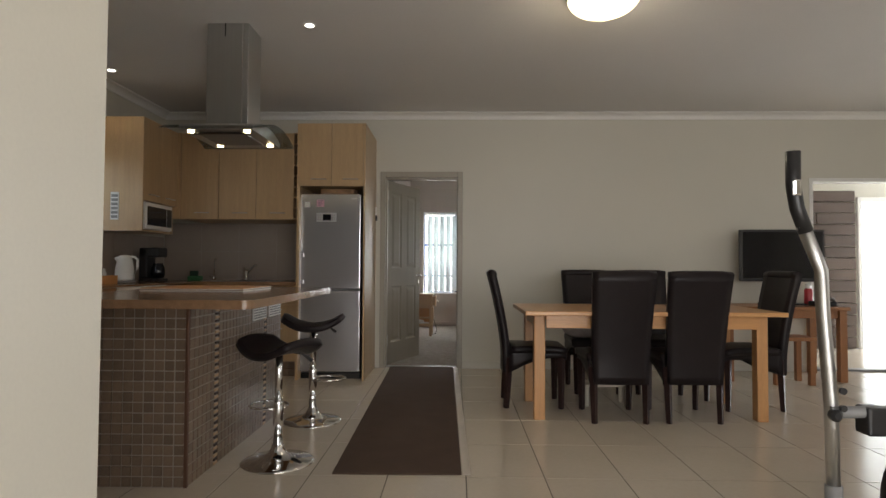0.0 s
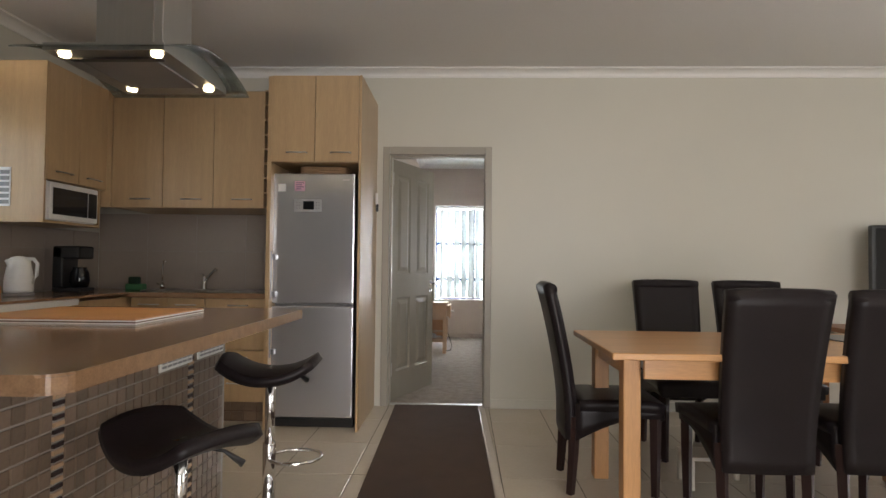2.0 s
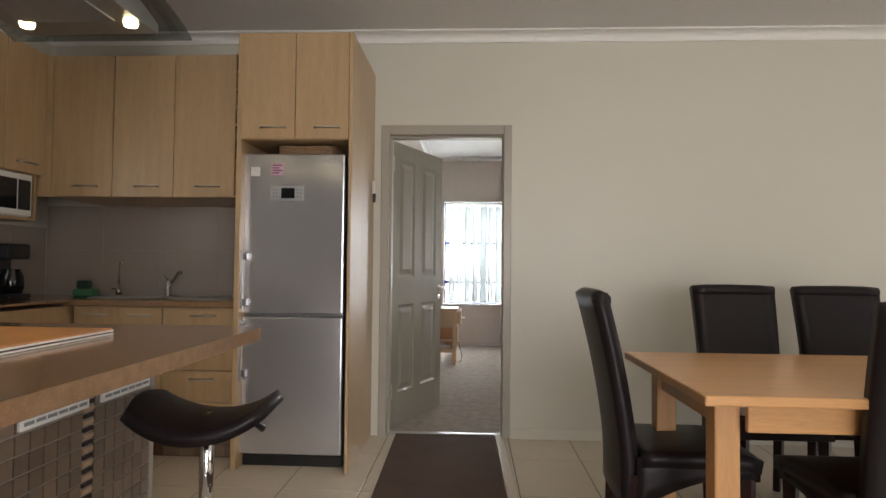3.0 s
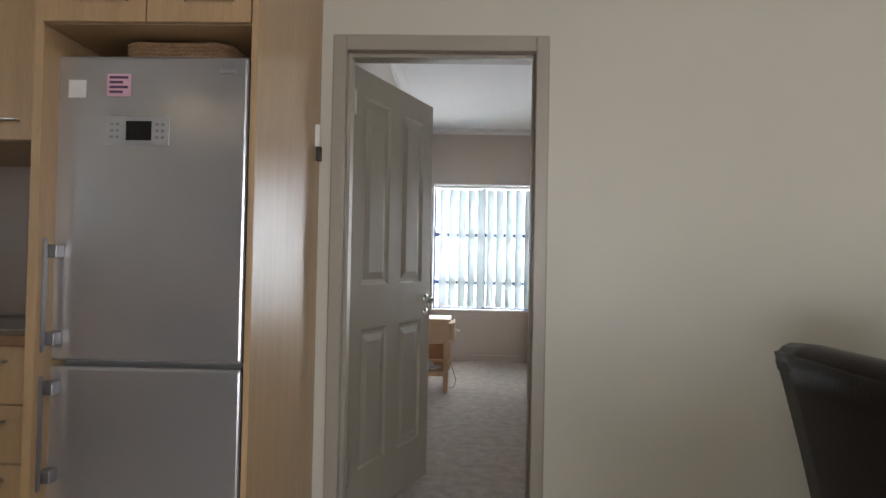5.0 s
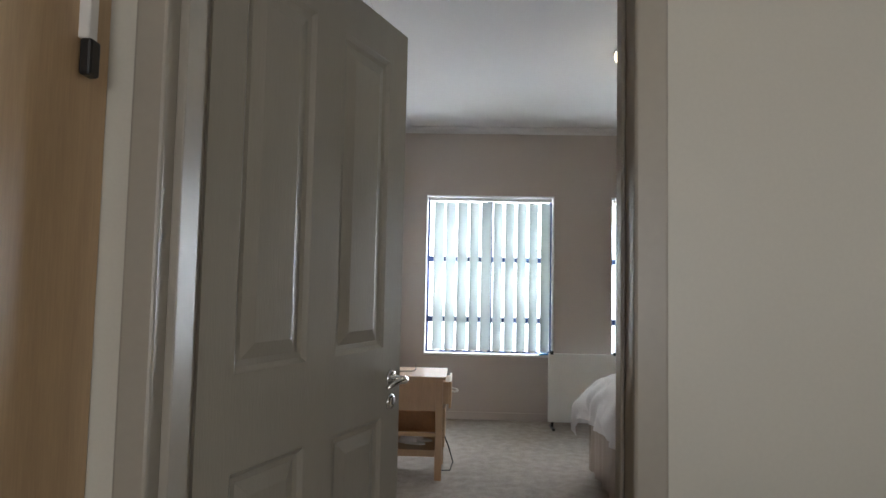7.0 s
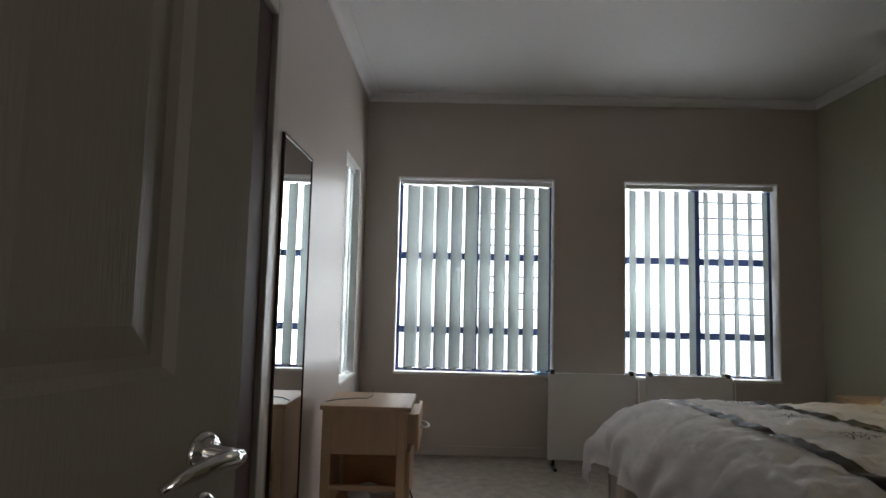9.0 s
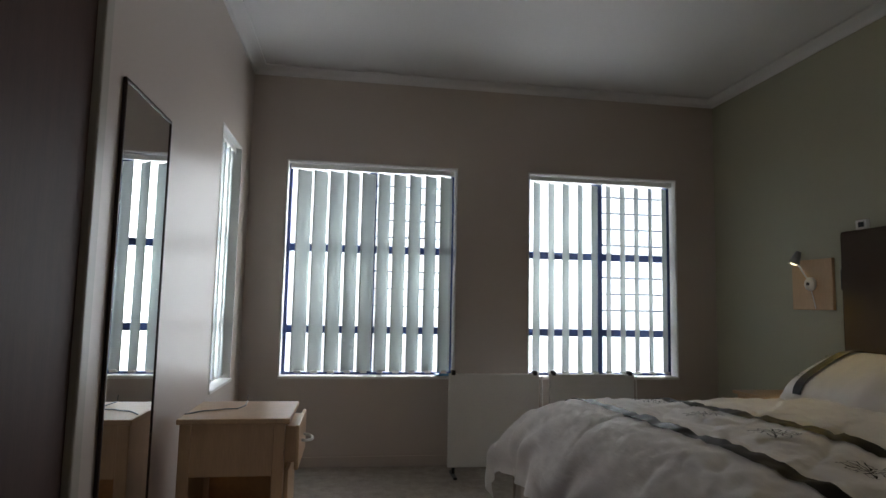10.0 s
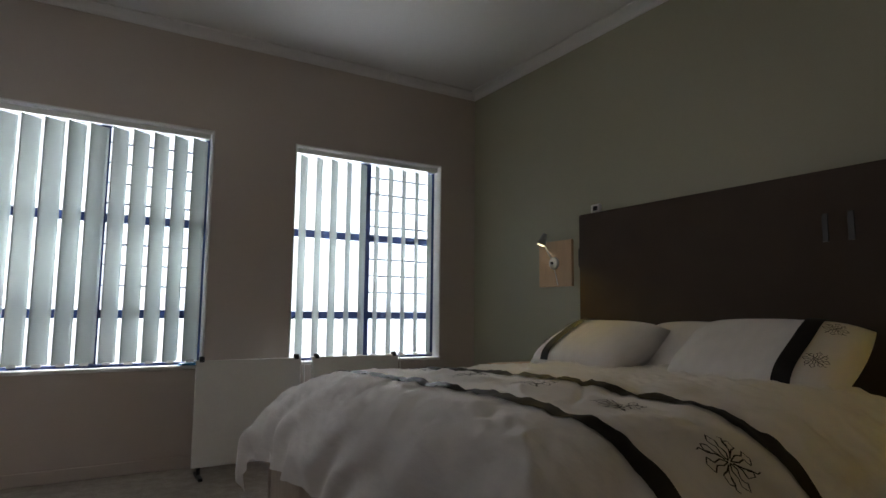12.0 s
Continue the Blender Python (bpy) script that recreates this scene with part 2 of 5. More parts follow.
def tube(points, r, n=10, closed=False):
    """A round bar along points."""
    pts = [Vector(p) for p in points]
    bm = bmesh.new()
    rings = []
    count = len(pts)
    for i, p in enumerate(pts):
        a, b = (pts[i - 1] if i or closed else p), (pts[(i + 1) % count] if i < count - 1 or closed else p)
        d = (b - a).normalized()
        side = d.cross(Vector((0, 0, 1)) if abs(d.z) < 0.9 else Vector((1, 0, 0))).normalized()
        up = side.cross(d)
        rr = r[i] if isinstance(r, (list, tuple)) else r
        rings.append([bm.verts.new(p + rr * (math.cos(2 * math.pi * k / n) * side + math.sin(2 * math.pi * k / n) * up)) for k in range(n)])
    pairs = list(zip(rings, rings[1:])) + ([(rings[-1], rings[0])] if closed else [])
    for a, b in pairs:
        for k in range(n):
            bm.faces.new((a[k], a[(k + 1) % n], b[(k + 1) % n], b[k]))
    if not closed:
        bm.faces.new(rings[0][::-1])
        bm.faces.new(rings[-1])
    return bm


def sheet(fn, nu, nv, thick=0.0):
    """A grid over the unit square by fn(u, v), with thickness along its normal when thick is given."""
    bm = bmesh.new()
    g = [[bm.verts.new(fn(i / nu, j / nv)) for j in range(nv + 1)] for i in range(nu + 1)]
    for i in range(nu):
        for j in range(nv):
            bm.faces.new((g[i][j], g[i + 1][j], g[i + 1][j + 1], g[i][j + 1]))
    if thick:
        bmesh.ops.recalc_face_normals(bm, faces=bm.faces)
        bmesh.ops.solidify(bm, geom=bm.faces[:], thickness=thick)
    return bm


def wall(name, axis, at0, at1, a0, a1, z0, z1, material, holes=()):
    """A wall of thickness at0..at1 across its axis, from a0 to a1 along it; holes (b0, b1, low, high) go through."""
    bm = bmesh.new()
    cuts = sorted({a0, a1, *[h[0] for h in holes], *[h[1] for h in holes]})
    for c0, c1 in zip(cuts, cuts[1:]):
        spans, z = [], z0
        for h in sorted((h for h in holes if h[0] <= c0 + 1e-6 and h[1] >= c1 - 1e-6), key=lambda h: h[2]):
            if h[2] > z:
                spans.append((z, h[2]))
            z = h[3]
        if z < z1:
            spans.append((z, z1))
        for s0, s1 in spans:
            add_box(bm, *((at0, at1, c0, c1) if axis == "x" else (c0, c1, at0, at1)), s0, s1)
    bmesh.ops.remove_doubles(bm, verts=bm.verts, dist=0.0005)
    return tagged(part(name, bm, material), kind="structure")


# ---- large structure ----
WY, WB = 6.265, 6.42        # door wall, kitchen face and bedroom face
KX = -3.07                 # kitchen window wall
CZ = 2.815                 # ceilings
BX0, BX1, BY = -0.69, 2.885, 11.03
tagged(wall("wall_kitchen_bedroom", "y", WY, WB, KX - 0.2, 6.8, 0, CZ, WALL, [(-0.62, 0.232, 0, 2.13), (4.04, 6.3, 0, 2.10)]), "cream painted wall with a doorway", "wall")
tagged(wall("wall_kitchen_window", "x", KX - 0.2, KX, -3.2, WY, 0, CZ, WALL, [(3.1, 4.975, 1.27, 2.10)]), "cream painted kitchen wall with a window", "wall")
tagged(wall("wall_passage", "x", -0.56, -0.385, -3.0, 0.68, 0, CZ, WALL), "cream painted wall end beside the kitchen", "wall")
tagged(wall("wall_rear", "y", -3.2, -3.0, KX, 6.8, 0, CZ, WALL, [(-0.25, 3.35, 0.1, 2.4)]), "cream painted rear wall", "wall")
tagged(wall("wall_living_side", "x", 6.62, 6.8, -3.2, WY, 0, CZ, WALL, [(0.7, 3.3, 0.5, 2.4)]), "cream painted side wall", "wall")
tagged(wall("wall_bedroom_windows", "y", BY, BY + 0.22, BX0 - 0.2, BX1 + 0.2, 0, CZ, BEDWALL, [(-0.436, 0.81, 0.603, 2.158), (1.352, 2.562, 0.603, 2.158)]), "taupe bedroom wall with two windows", "wall")
tagged(wall("wall_bedroom_side", "x", BX0 - 0.2, BX0, WB, BY, 0, CZ, BEDWALL, [(10.13, 10.71, 0.63, 2.14), (7.60, 8.43, 0, 2.20)]), "taupe bedroom wall with a side window", "wall")
tagged(wall("wall_bedroom_headboard", "x", BX1, BX1 + 0.2, WB, BY, 0, CZ, BEDGREEN), "olive tinted bedroom wall behind the bed", "wall")
tagged(wall("wall_bedroom_door", "y", WB, WB + 0.02, 0.27, BX1, 0, CZ, BEDWALL), "taupe bedroom wall beside the doorway", "wall")
tagged(part("ceiling", box(KX, 6.8, -3.2, WY, CZ, CZ + 0.15, bevel=0), CEIL), "off-white painted living room ceiling", "ceiling", kind="structure")
tagged(part("ceiling", box(BX0, BX1, WB, BY, CZ, CZ + 0.15, bevel=0), CEIL), "off-white painted bedroom ceiling", "ceiling", kind="structure")
tagged(part("floor_bedroom", box(BX0, BX1, WB - 0.09, BY, -0.1, 0.004, bevel=0), CARPET), "grey beige loop pile carpet", "carpet", kind="structure")
FLOOR = tagged(part("floor", box(KX, 6.8, -3.2, WB - 0.09, -0.1, -0.003, bevel=0), DARKGROUT), "cream ceramic floor tiles with dark joints", "floor", kind="structure")
tagged(part("floor_patio", box(3.9, 9, WB - 0.09, 11, -0.1, -0.004, bevel=0), FLOORTILE), "pale tiled patio room floor", "floor", kind="structure")


def cornice(name, pts, material=TRIM, drop=0.07, out=0.08):
    """A coved moulding along a wall's top; pts (x, y) at the wall with the room on the left."""
    bm = bmesh.new()
    prof = [(0, -drop), (0.012, -drop), (0.016, -drop + 0.012)] + [(0.016 + (out - 0.03) * (1 - math.cos(a)), -drop + 0.012 + (drop - 0.026) * math.sin(a)) for a in (0.3, 0.6, 0.9, 1.2, 1.5)] + [(out - 0.006, -0.012), (out, -0.012), (out, 0), (0, 0)]
    (x0, y0), (x1, y1) = pts
    d = Vector((x1 - x0, y1 - y0, 0)).normalized()
    nrm = Vector((-d.y, d.x, 0))
    ends = []
    for x, y in pts:
        ends.append([bm.verts.new(Vector((x, y, CZ - 0.001)) + nrm * o + Vector((0, 0, h))) for o, h in prof])
    n = len(prof)
    for i in range(n):
        bm.faces.new((ends[0][i], ends[0][(i + 1) % n], ends[1][(i + 1) % n], ends[1][i]))
    bm.faces.new(ends[0][::-1])
    bm.faces.new(ends[1])
    return tagged(part(name, bm, material), "white coved plaster cornice", "cornice", kind="structure")


cornice("trim_cornice", [(6.62, WY), (KX, WY)])
cornice("trim_cornice", [(KX, WY), (KX, -3.0)])
for a, b in (((BX1, BY), (BX0, BY)), ((BX1, WB), (BX1, BY)), ((BX0, BY), (BX0, WB))):
    cornice("trim_cornice", [a, b], CEIL, 0.05, 0.09)
for c, m in (((0.264, 4.0, WY - 0.014, WY, 0, 0.075), SKIRT), ((BX0, BX1, BY - 0.014, BY, 0.004, 0.075), BEDWALL), ((BX0, BX0 + 0.014, 8.49, BY - 0.014, 0.004, 0.075), BEDWALL), ((BX1 - 0.014, BX1, WB + 0.02, BY - 0.014, 0.004, 0.075), BEDGREEN)):
    tagged(part("baseboard", box(*c, bevel=0.004), m), "painted skirting board along the wall", "skirting", kind="structure")

# bedroom doorway: pressed steel frame and open panelled leaf
frame_d = tagged(part("door_1", box(-0.65, -0.592, WY - 0.012, WB + 0.012, 0, 2.163, bevel=0.006), FRAMEGREY), "taupe painted steel door frame with an open panelled door", "door", kind="structure")
part("jamb", box(0.205, 0.262, WY - 0.012, WY + 0.075, 0, 2.163, bevel=0.006), FRAMEGREY, frame_d)
part("head", box(-0.592, 0.205, WY - 0.012, WB + 0.012, 2.095, 2.163, bevel=0.006), FRAMEGREY, frame_d)
for c in ((-0.592, -0.575, WY + 0.03, WB - 0.05, 0, 2.095), (0.197, 0.205, WY + 0.04, WY + 0.075, 0, 2.095), (-0.575, 0.197, WY + 0.03, WB - 0.05, 2.078, 2.095)):
    part("rebate", box(*c, bevel=0.003), FRAMEGREY, frame_d)
part("threshold_strip", box(-0.592, 0.205, WY + 0.05, WY + 0.09, 0, 0.012, bevel=0.004), STEEL, frame_d, "brushed metal threshold strip")


def panelled_leaf(name, w, h, material, parent, m):
    """A moulded door leaf with two tall panels over two short ones; x along the leaf, y its thickness."""
    t = 0.04
    bm = bmesh.new()
    xs = [0, 0.095, 0.335, 0.455, 0.70, w]
    zs = [0, 0.235, 0.875, 1.08, h - 0.12, h]
    for i in range(5):
        for j in range(5):
            x0, x1, z0, z1 = xs[i], xs[i + 1], zs[j], zs[j + 1]
            if i in (1, 3) and j in (1, 3):
                for s in (0, 1):
                    y = t if s else 0.0
                    d = -1 if s else 1
                    rings = []
                    for k, dep in ((0, 0), (0.012, 0.009), (0.026, 0.011), (0.06, 0.001)):
                        q = [(x0 + k, z0 + k), (x1 - k, z0 + k), (x1 - k, z1 - k), (x0 + k, z1 - k)]
                        rings.append([bm.verts.new((a, y + d * dep, b)) for a, b in q])
                    for r0, r1 in zip(rings, rings[1:]):
                        for k in range(4):
                            bm.faces.new((r0[k], r0[(k + 1) % 4], r1[(k + 1) % 4], r1[k]))
                    bm.faces.new(rings[-1])
            else:
                for y in (0.0, t):
                    bm.faces.new([bm.verts.new((a, y, b)) for a, b in ((x0, z0), (x1, z0), (x1, z1), (x0, z1))])
    for x in (0, w):
        bm.faces.new([bm.verts.new((x, a, b)) for a, b in ((0, 0), (t, 0), (t, h), (0, h))])
    for z in (0, h):
        bm.faces.new([bm.verts.new((a, b, z)) for a, b in ((0, 0), (w, 0), (w, t), (0, t))])
    bmesh.ops.remove_doubles(bm, verts=bm.verts, dist=0.0002)
    leaf = part(name, bm, material, parent, "open taupe door leaf with four moulded panels")
    leaf.matrix_basis = m
    return leaf


leaf = panelled_leaf("leaf", 0.805, 2.075, DOORPAINT, frame_d, pose(-0.585, WB - 0.005, 0.012, 0, 0, 66.8))
for y, s in ((0.0, -1), (0.04, 1)):
    side_turn = Matrix.Rotation(radians(90 if s < 0 else -90), 4, "X")
    hb = bmesh.new()
    merge(hb, lathe([(0.026, -0.001), (0.026, 0.005), (0.02, 0.009), (0.011, 0.011), (0.0105, 0.05), (0.004, 0.054)], 20), Matrix.Translation((0.748, y, 0.985)) @ side_turn)
    merge(hb, tube([(0.755, y + s * 0.052, 0.985), (0.735, y + s * 0.058, 0.986), (0.705, y + s * 0.059, 0.988), (0.672, y + s * 0.056, 0.984), (0.645, y + s * 0.05, 0.974)], [0.009, 0.0115, 0.0105, 0.0085, 0.006], 12))
    part("door_handle", hb, CHROME, leaf, "polished lever handle", True)
    esc = lathe([(0.024, -0.001), (0.024, 0.005), (0.018, 0.008)], 20, Matrix.Translation((0.748, y, 0.915)) @ side_turn)
    part("escutcheon", esc, CHROME, leaf, "polished keyhole rose", True)
    part("keyhole", box(0.745, 0.751, y + s * 0.0075, y + s * 0.0086, 0.905, 0.925, bevel=0), BLACK, leaf, "dark keyhole")
part("lock_plate", box(0.8052, 0.8065, 0.009, 0.031, 0.86, 1.04, bevel=0), STEEL, leaf, "steel lock plate on the leaf's edge")
for z in (0.22, 1.86):
    part("hinge", box(-0.60, -0.573, WB - 0.03, WB - 0.004, z, z + 0.11, bevel=0.003), STEEL, frame_d)

# en-suite doorway in the bedroom's side wall
fd = tagged(part("door_2", box(BX0 - 0.16, BX0 + 0.05, 8.43, 8.485, 0.004, 2.26, bevel=0.006), FRAMEGREY), "dark stained door in a painted frame, closed", "door", kind="structure")
part("jamb", box(BX0 - 0.16, BX0 + 0.05, 7.545, 7.60, 0.004, 2.26, bevel=0.006), FRAMEGREY, fd)
part("head", box(BX0 - 0.16, BX0 + 0.05, 7.60, 8.43, 2.20, 2.26, bevel=0.006), FRAMEGREY, fd)
part("leaf", box(BX0 - 0.01, BX0 + 0.03, 7.603, 8.427, 0.01, 2.197, bevel=0.004), DARKDOOR, fd, "dark brown stained door leaf")

# patio room beyond the wide opening
op = tagged(part("door_3", box(4.04, 4.08, WY - 0.008, WB + 0.008, 0, 2.10, bevel=0.004), TRIM), "white framed wide opening to the patio room", "doorway", kind="structure")
part("head", box(4.08, 6.3, WY - 0.008, WB + 0.008, 2.06, 2.10, bevel=0.004), TRIM, op)
part("track", box(4.08, 6.3, WY + 0.02, WB - 0.02, 0, 0.02, bevel=0.003), GREYP, op)
pw = tagged(wall("wall_patio_stone", "y", 8.2, 8.4, 4.0, 5.83, 0, 2.9, WALL), "white wall behind a brown stone panel", "wall")
tagged(wall("wall_patio_side", "x", 3.9, 4.0, WB, 8.4, 0, 2.9, WALL), "white painted patio room wall", "wall")
tagged(wall("wall_patio_far", "y", 8.2, 8.4, 5.83, 9.0, 2.12, 2.9, WALL), "white painted wall over the glass door", "wall")
tagged(wall("wall_patio_end", "x", 9.0, 9.1, WB, 8.4, 0, 2.9, WALL), "white painted patio room end wall", "wall")
tagged(part("ceiling", box(3.9, 9, WB, 8.4, 2.9, 3.0, bevel=0), CEIL), "white patio room ceiling", "ceiling", kind="structure")
gd = tagged(part("window_5", box(5.83, 5.88, 8.16, 8.24, 0, 2.12, bevel=0.004), WHITE), "white framed sliding glass door, brightly daylit", "glass door", kind="structure")
part("top_rail", box(5.88, 8.6, 8.16, 8.24, 2.06, 2.12, bevel=0.004), WHITE, gd)
part("stile", box(7.2, 7.26, 8.17, 8.23, 0, 2.06, bevel=0.004), WHITE, gd)
pn = part("pane", box(5.88, 7.2, 8.195, 8.2, 0.02, 2.06, bevel=0), GLASS, gd)
pn.visible_shadow = False
for c in ((-3.0, 4.5, 13.2, 13.25, -0.2, 5), (-4.2, -4.15, 8.5, 13.2, -0.2, 5), (-6.0, -5.95, 1.0, 11.5, -0.2, 5)):
    tagged(part("backdrop", box(*c, bevel=0), BACKWHITE), "overexposed overcast daylight outside", "backdrop", kind="structure")
tagged(part("backdrop_garden", box(4.5, 12, 10.6, 10.65, -0.2, 4, bevel=0), BACKWHITE), "overexposed bright garden light", "backdrop", kind="structure")
for i in range(14):
    for j in range(2):
        x0, x1 = (4.35, 5.1) if j == 0 else (5.1, 5.78)
        sh = 0.22 * ((i % 3) - 1)
        a, b = (4.25, 5.02 + sh) if j == 0 else (5.03 + sh, 5.79)
        part("stone", box(a, b, 8.145 + 0.02 * ((i * 7 + j * 3) % 4) / 4, 8.2, 0.005 + i * 0.158, 0.155 + i * 0.158, bevel=0.008, seg=1), STONE, pw)

# ---- windows ----


def slat_blind(label, axis, at, a0, a1, z0, z1, n, w, turn, curve=0.012, first=0.0):
    """Vertical louvre blind: a head rail and hanging cloth slats, each turned about its own line."""
    mid = (a0 + a1) / 2
    b = thing("vertical_blind", (mid, at, z0) if axis == "y" else (at, mid, z0), 0 if axis == "y" else 90, label, "window blind", "vertical blinds")
    L = a1 - a0
    part("head_rail", box(-L / 2, L / 2, -0.02, 0.02, z1 - z0 - 0.035, z1 - z0, bevel=0.004), WHITE, b)
    for i in range(n):
        x = -L / 2 + first + (L - first) * (i + 0.5) / n
        a = radians(turn + 3.0 * math.sin(i * 2.7))
        ca, sa = math.cos(a), math.sin(a)

        def f(u, v, x=x, ca=ca, sa=sa):
            s = (u - 0.5) * w
            bow = curve * (1 - (2 * u - 1) ** 2)
            return (x + s * ca - bow * sa, s * sa + bow * ca, 0.012 + v * (z1 - z0 - 0.055))
        part("slat", sheet(f, 6, 1, 0.0012), SLAT, b, smooth=True)
        part("weight", box(x - 0.03 * ca, x + 0.03 * ca, -0.004 - 0.03 * abs(sa), 0.004 + 0.03 * abs(sa), 0.004, 0.02, bevel=0.002), WHITE, b)
    return b


def steel_window(name, label, axis, at, a0, a1, z0, z1, bars=True):
    """A blue steel casement with two leaves, two transoms and burglar bars on one leaf."""
    def put(nm, p, mt, par, lab="", bevel=0.004):
        u0, u1, d0, d1, q0, q1 = p
        c = (u0, u1, at + d0, at + d1, q0, q1) if axis == "y" else (at - d1, at - d0, u0, u1, q0, q1)
        return part(nm, box(*c, bevel=bevel), mt, par, lab)
    w = tagged(put("window_frame", (a0, a0 + 0.035, 0.1, 0.16, z0, z1), BLUE, None), label, "window", kind="structure")
    w.name = name
    put("window_frame", (a1 - 0.035, a1, 0.1, 0.16, z0, z1), BLUE, w)
    put("window_frame", (a0 + 0.035, a1 - 0.035, 0.1, 0.16, z1 - 0.04, z1), BLUE, w)
    put("window_frame", (a0 + 0.035, a1 - 0.035, 0.1, 0.16, z0, z0 + 0.04), BLUE, w)
    m = (a0 + a1) / 2
    put("mullion", (m - 0.03, m + 0.03, 0.1, 0.16, z0 + 0.04, z1 - 0.04), BLUE, w)
    H = z1 - z0
    for s0, s1 in ((a0 + 0.035, m - 0.03), (m + 0.03, a1 - 0.035)):
        for fz in (0.22, 0.60):
            put("transom", (s0, s1, 0.105, 0.155, z0 + H * fz - 0.028, z0 + H * fz + 0.028), BLUE, w)
        p = put("pane", (s0, s1, 0.13, 0.134, z0 + 0.04, z1 - 0.04), GLASS, w, bevel=0)
        p.visible_shadow = False
    if bars:
        for k in range(1, 12):
            z = z0 + H * k / 12
            if min(abs(k / 12 - 0.22), abs(k / 12 - 0.60)) > 0.03 and k > 2:
                put("burglar_bar", (m + 0.03, a1 - 0.035, 0.175, 0.187, z - 0.007, z + 0.007), BAR, w, bevel=0.002)
    put("window_sill", (a0 + 0.002, a1 - 0.002, -0.012, 0.1, z0 + 0.002, z0 + 0.022), REVEAL, w, bevel=0.004)
    for u0, u1 in ((a0 + 0.002, a0 + 0.012), (a1 - 0.012, a1 - 0.002)):
        put("reveal", (u0, u1, -0.003, 0.1, z0 + 0.022, z1 - 0.002), REVEAL, w, bevel=0.002)
    put("reveal", (a0 + 0.012, a1 - 0.012, -0.003, 0.1, z1 - 0.012, z1 - 0.002), REVEAL, w, bevel=0.002)
    return w


steel_window("window_1", "navy steel window with dark burglar bars", "y", BY, -0.436, 0.81, 0.603, 2.158)
steel_window("window_2", "navy steel window with dark burglar bars", "y", BY, 1.352, 2.562, 0.603, 2.158)
steel_window("window_3", "narrow navy steel side window", "x", BX0, 10.13, 10.71, 0.63, 2.14, False)
steel_window("window_4", "kitchen window behind a pale blind", "x", KX, 3.1, 4.975, 1.27, 2.10, False)
slat_blind("off-white vertical blind, louvres half closed", "y", BY + 0.05, -0.411, 0.789, 0.638, 2.138, 10, 0.127, 40, first=0.045)
slat_blind("off-white vertical blind, louvres turned open", "y", BY + 0.05, 1.378, 2.539, 0.638, 2.138, 10, 0.127, 48)
slat_blind("off-white vertical blind in the side window", "x", BX0 - 0.05, 10.15, 10.69, 0.665, 2.125, 5, 0.127, 25)
slat_blind("pale vertical blind, louvres closed", "x", KX - 0.05, 3.13, 4.95, 1.30, 2.08, 15, 0.127, -14)

# ---- kitchen ----


def bar_handle(parent, x, y, z, w):
    hb = tube([(x - w / 2, y, z), (x - w / 2, y - 0.024, z), (x + w / 2, y - 0.024, z), (x + w / 2, y, z)], 0.0045, 8)
    return part("handle", hb, STEEL, parent, "slim brushed bar handle", True)


def wall_cabinet(label, x0, x1, y0, y1, z0, z1, doors, rz=0, origin=None, handle_low=True):
    """A wall cabinet with doors on its -y face."""
    c = thing("wall_cabinet", origin or (0, 0, 0), rz, label, "cabinet", "kitchen wall cabinets")
    part("body", box(x0, x1, y0 + 0.02, y1, z0, z1, bevel=0.002), OAK, c)
    n = len(doors) - 1
    for a, b in zip(doors, doors[1:]):
        d = part("door", box(a + 0.002, b - 0.002, y0, y0 + 0.018, z0 + 0.002, z1 - 0.002, bevel=0.0025), OAK, c)
        bar_handle(d, (a + b) / 2 + (0.03 if b - a > 0.3 else 0), y0, z0 + 0.065, 0.14)
    return c


wall_cabinet("light oak wall cabinet above the sink", -2.61, -2.225, 5.675, WY - 0.002, 1.58, 2.46, (-2.61, -2.225))
wall_cabinet("light oak double wall cabinet above the sink", -2.223, -1.455, 5.675, WY - 0.002, 1.58, 2.46, (-2.223, -1.84, -1.455))
wall_cabinet("light oak cabinet above the fridge", -1.345, -0.718, 5.48, WY - 0.002, 1.895, 2.515, (-1.345, -1.03, -0.718))
ca = thing("wall_cabinet", (0, 0, 0), 0, "light oak wall cabinet over a microwave shelf", "cabinet", "kitchen wall cabinets")
part("body", box(KX + 0.002, -2.66, 5.02, 5.658, 1.70, 2.46, bevel=0.002), OAK, ca)
part("end_panel", box(KX + 0.002, -2.64, 5.0, 5.018, 1.42, 2.46, bevel=0.002), OAK, ca)
part("end_panel", box(KX + 0.002, -2.66, 5.60, 5.618, 1.42, 1.70, bevel=0.002), OAK, ca)
part("shelf", box(KX + 0.002, -2.65, 5.018, 5.60, 1.42, 1.438, bevel=0.002), OAK, ca)
for a, b in ((5.02, 5.338), (5.342, 5.655)):
    d = part("door", box(-2.658, -2.64, a, b, 1.702, 2.458, bevel=0.0025), OAK, ca)
    y = (a + b) / 2
    part("handle", tube([(-2.64, y - 0.07, 1.76), (-2.616, y - 0.07, 1.76), (-2.616, y + 0.07, 1.76), (-2.64, y + 0.07, 1.76)], 0.0045, 8), STEEL, d, "slim brushed bar handle", True)
part("filler", box(KX + 0.002, -2.612, 5.662, 5.70, 1.58, 2.46, bevel=0.001), OAK, ca)
card = thing("wall_card", (-2.93, 4.997, 1.52), 0, "printed white card stuck on the cabinet end", "paper card")
part("sheet", box(0, 0.075, -0.003, 0, 0, 0.25, bevel=0), PAPER, card)
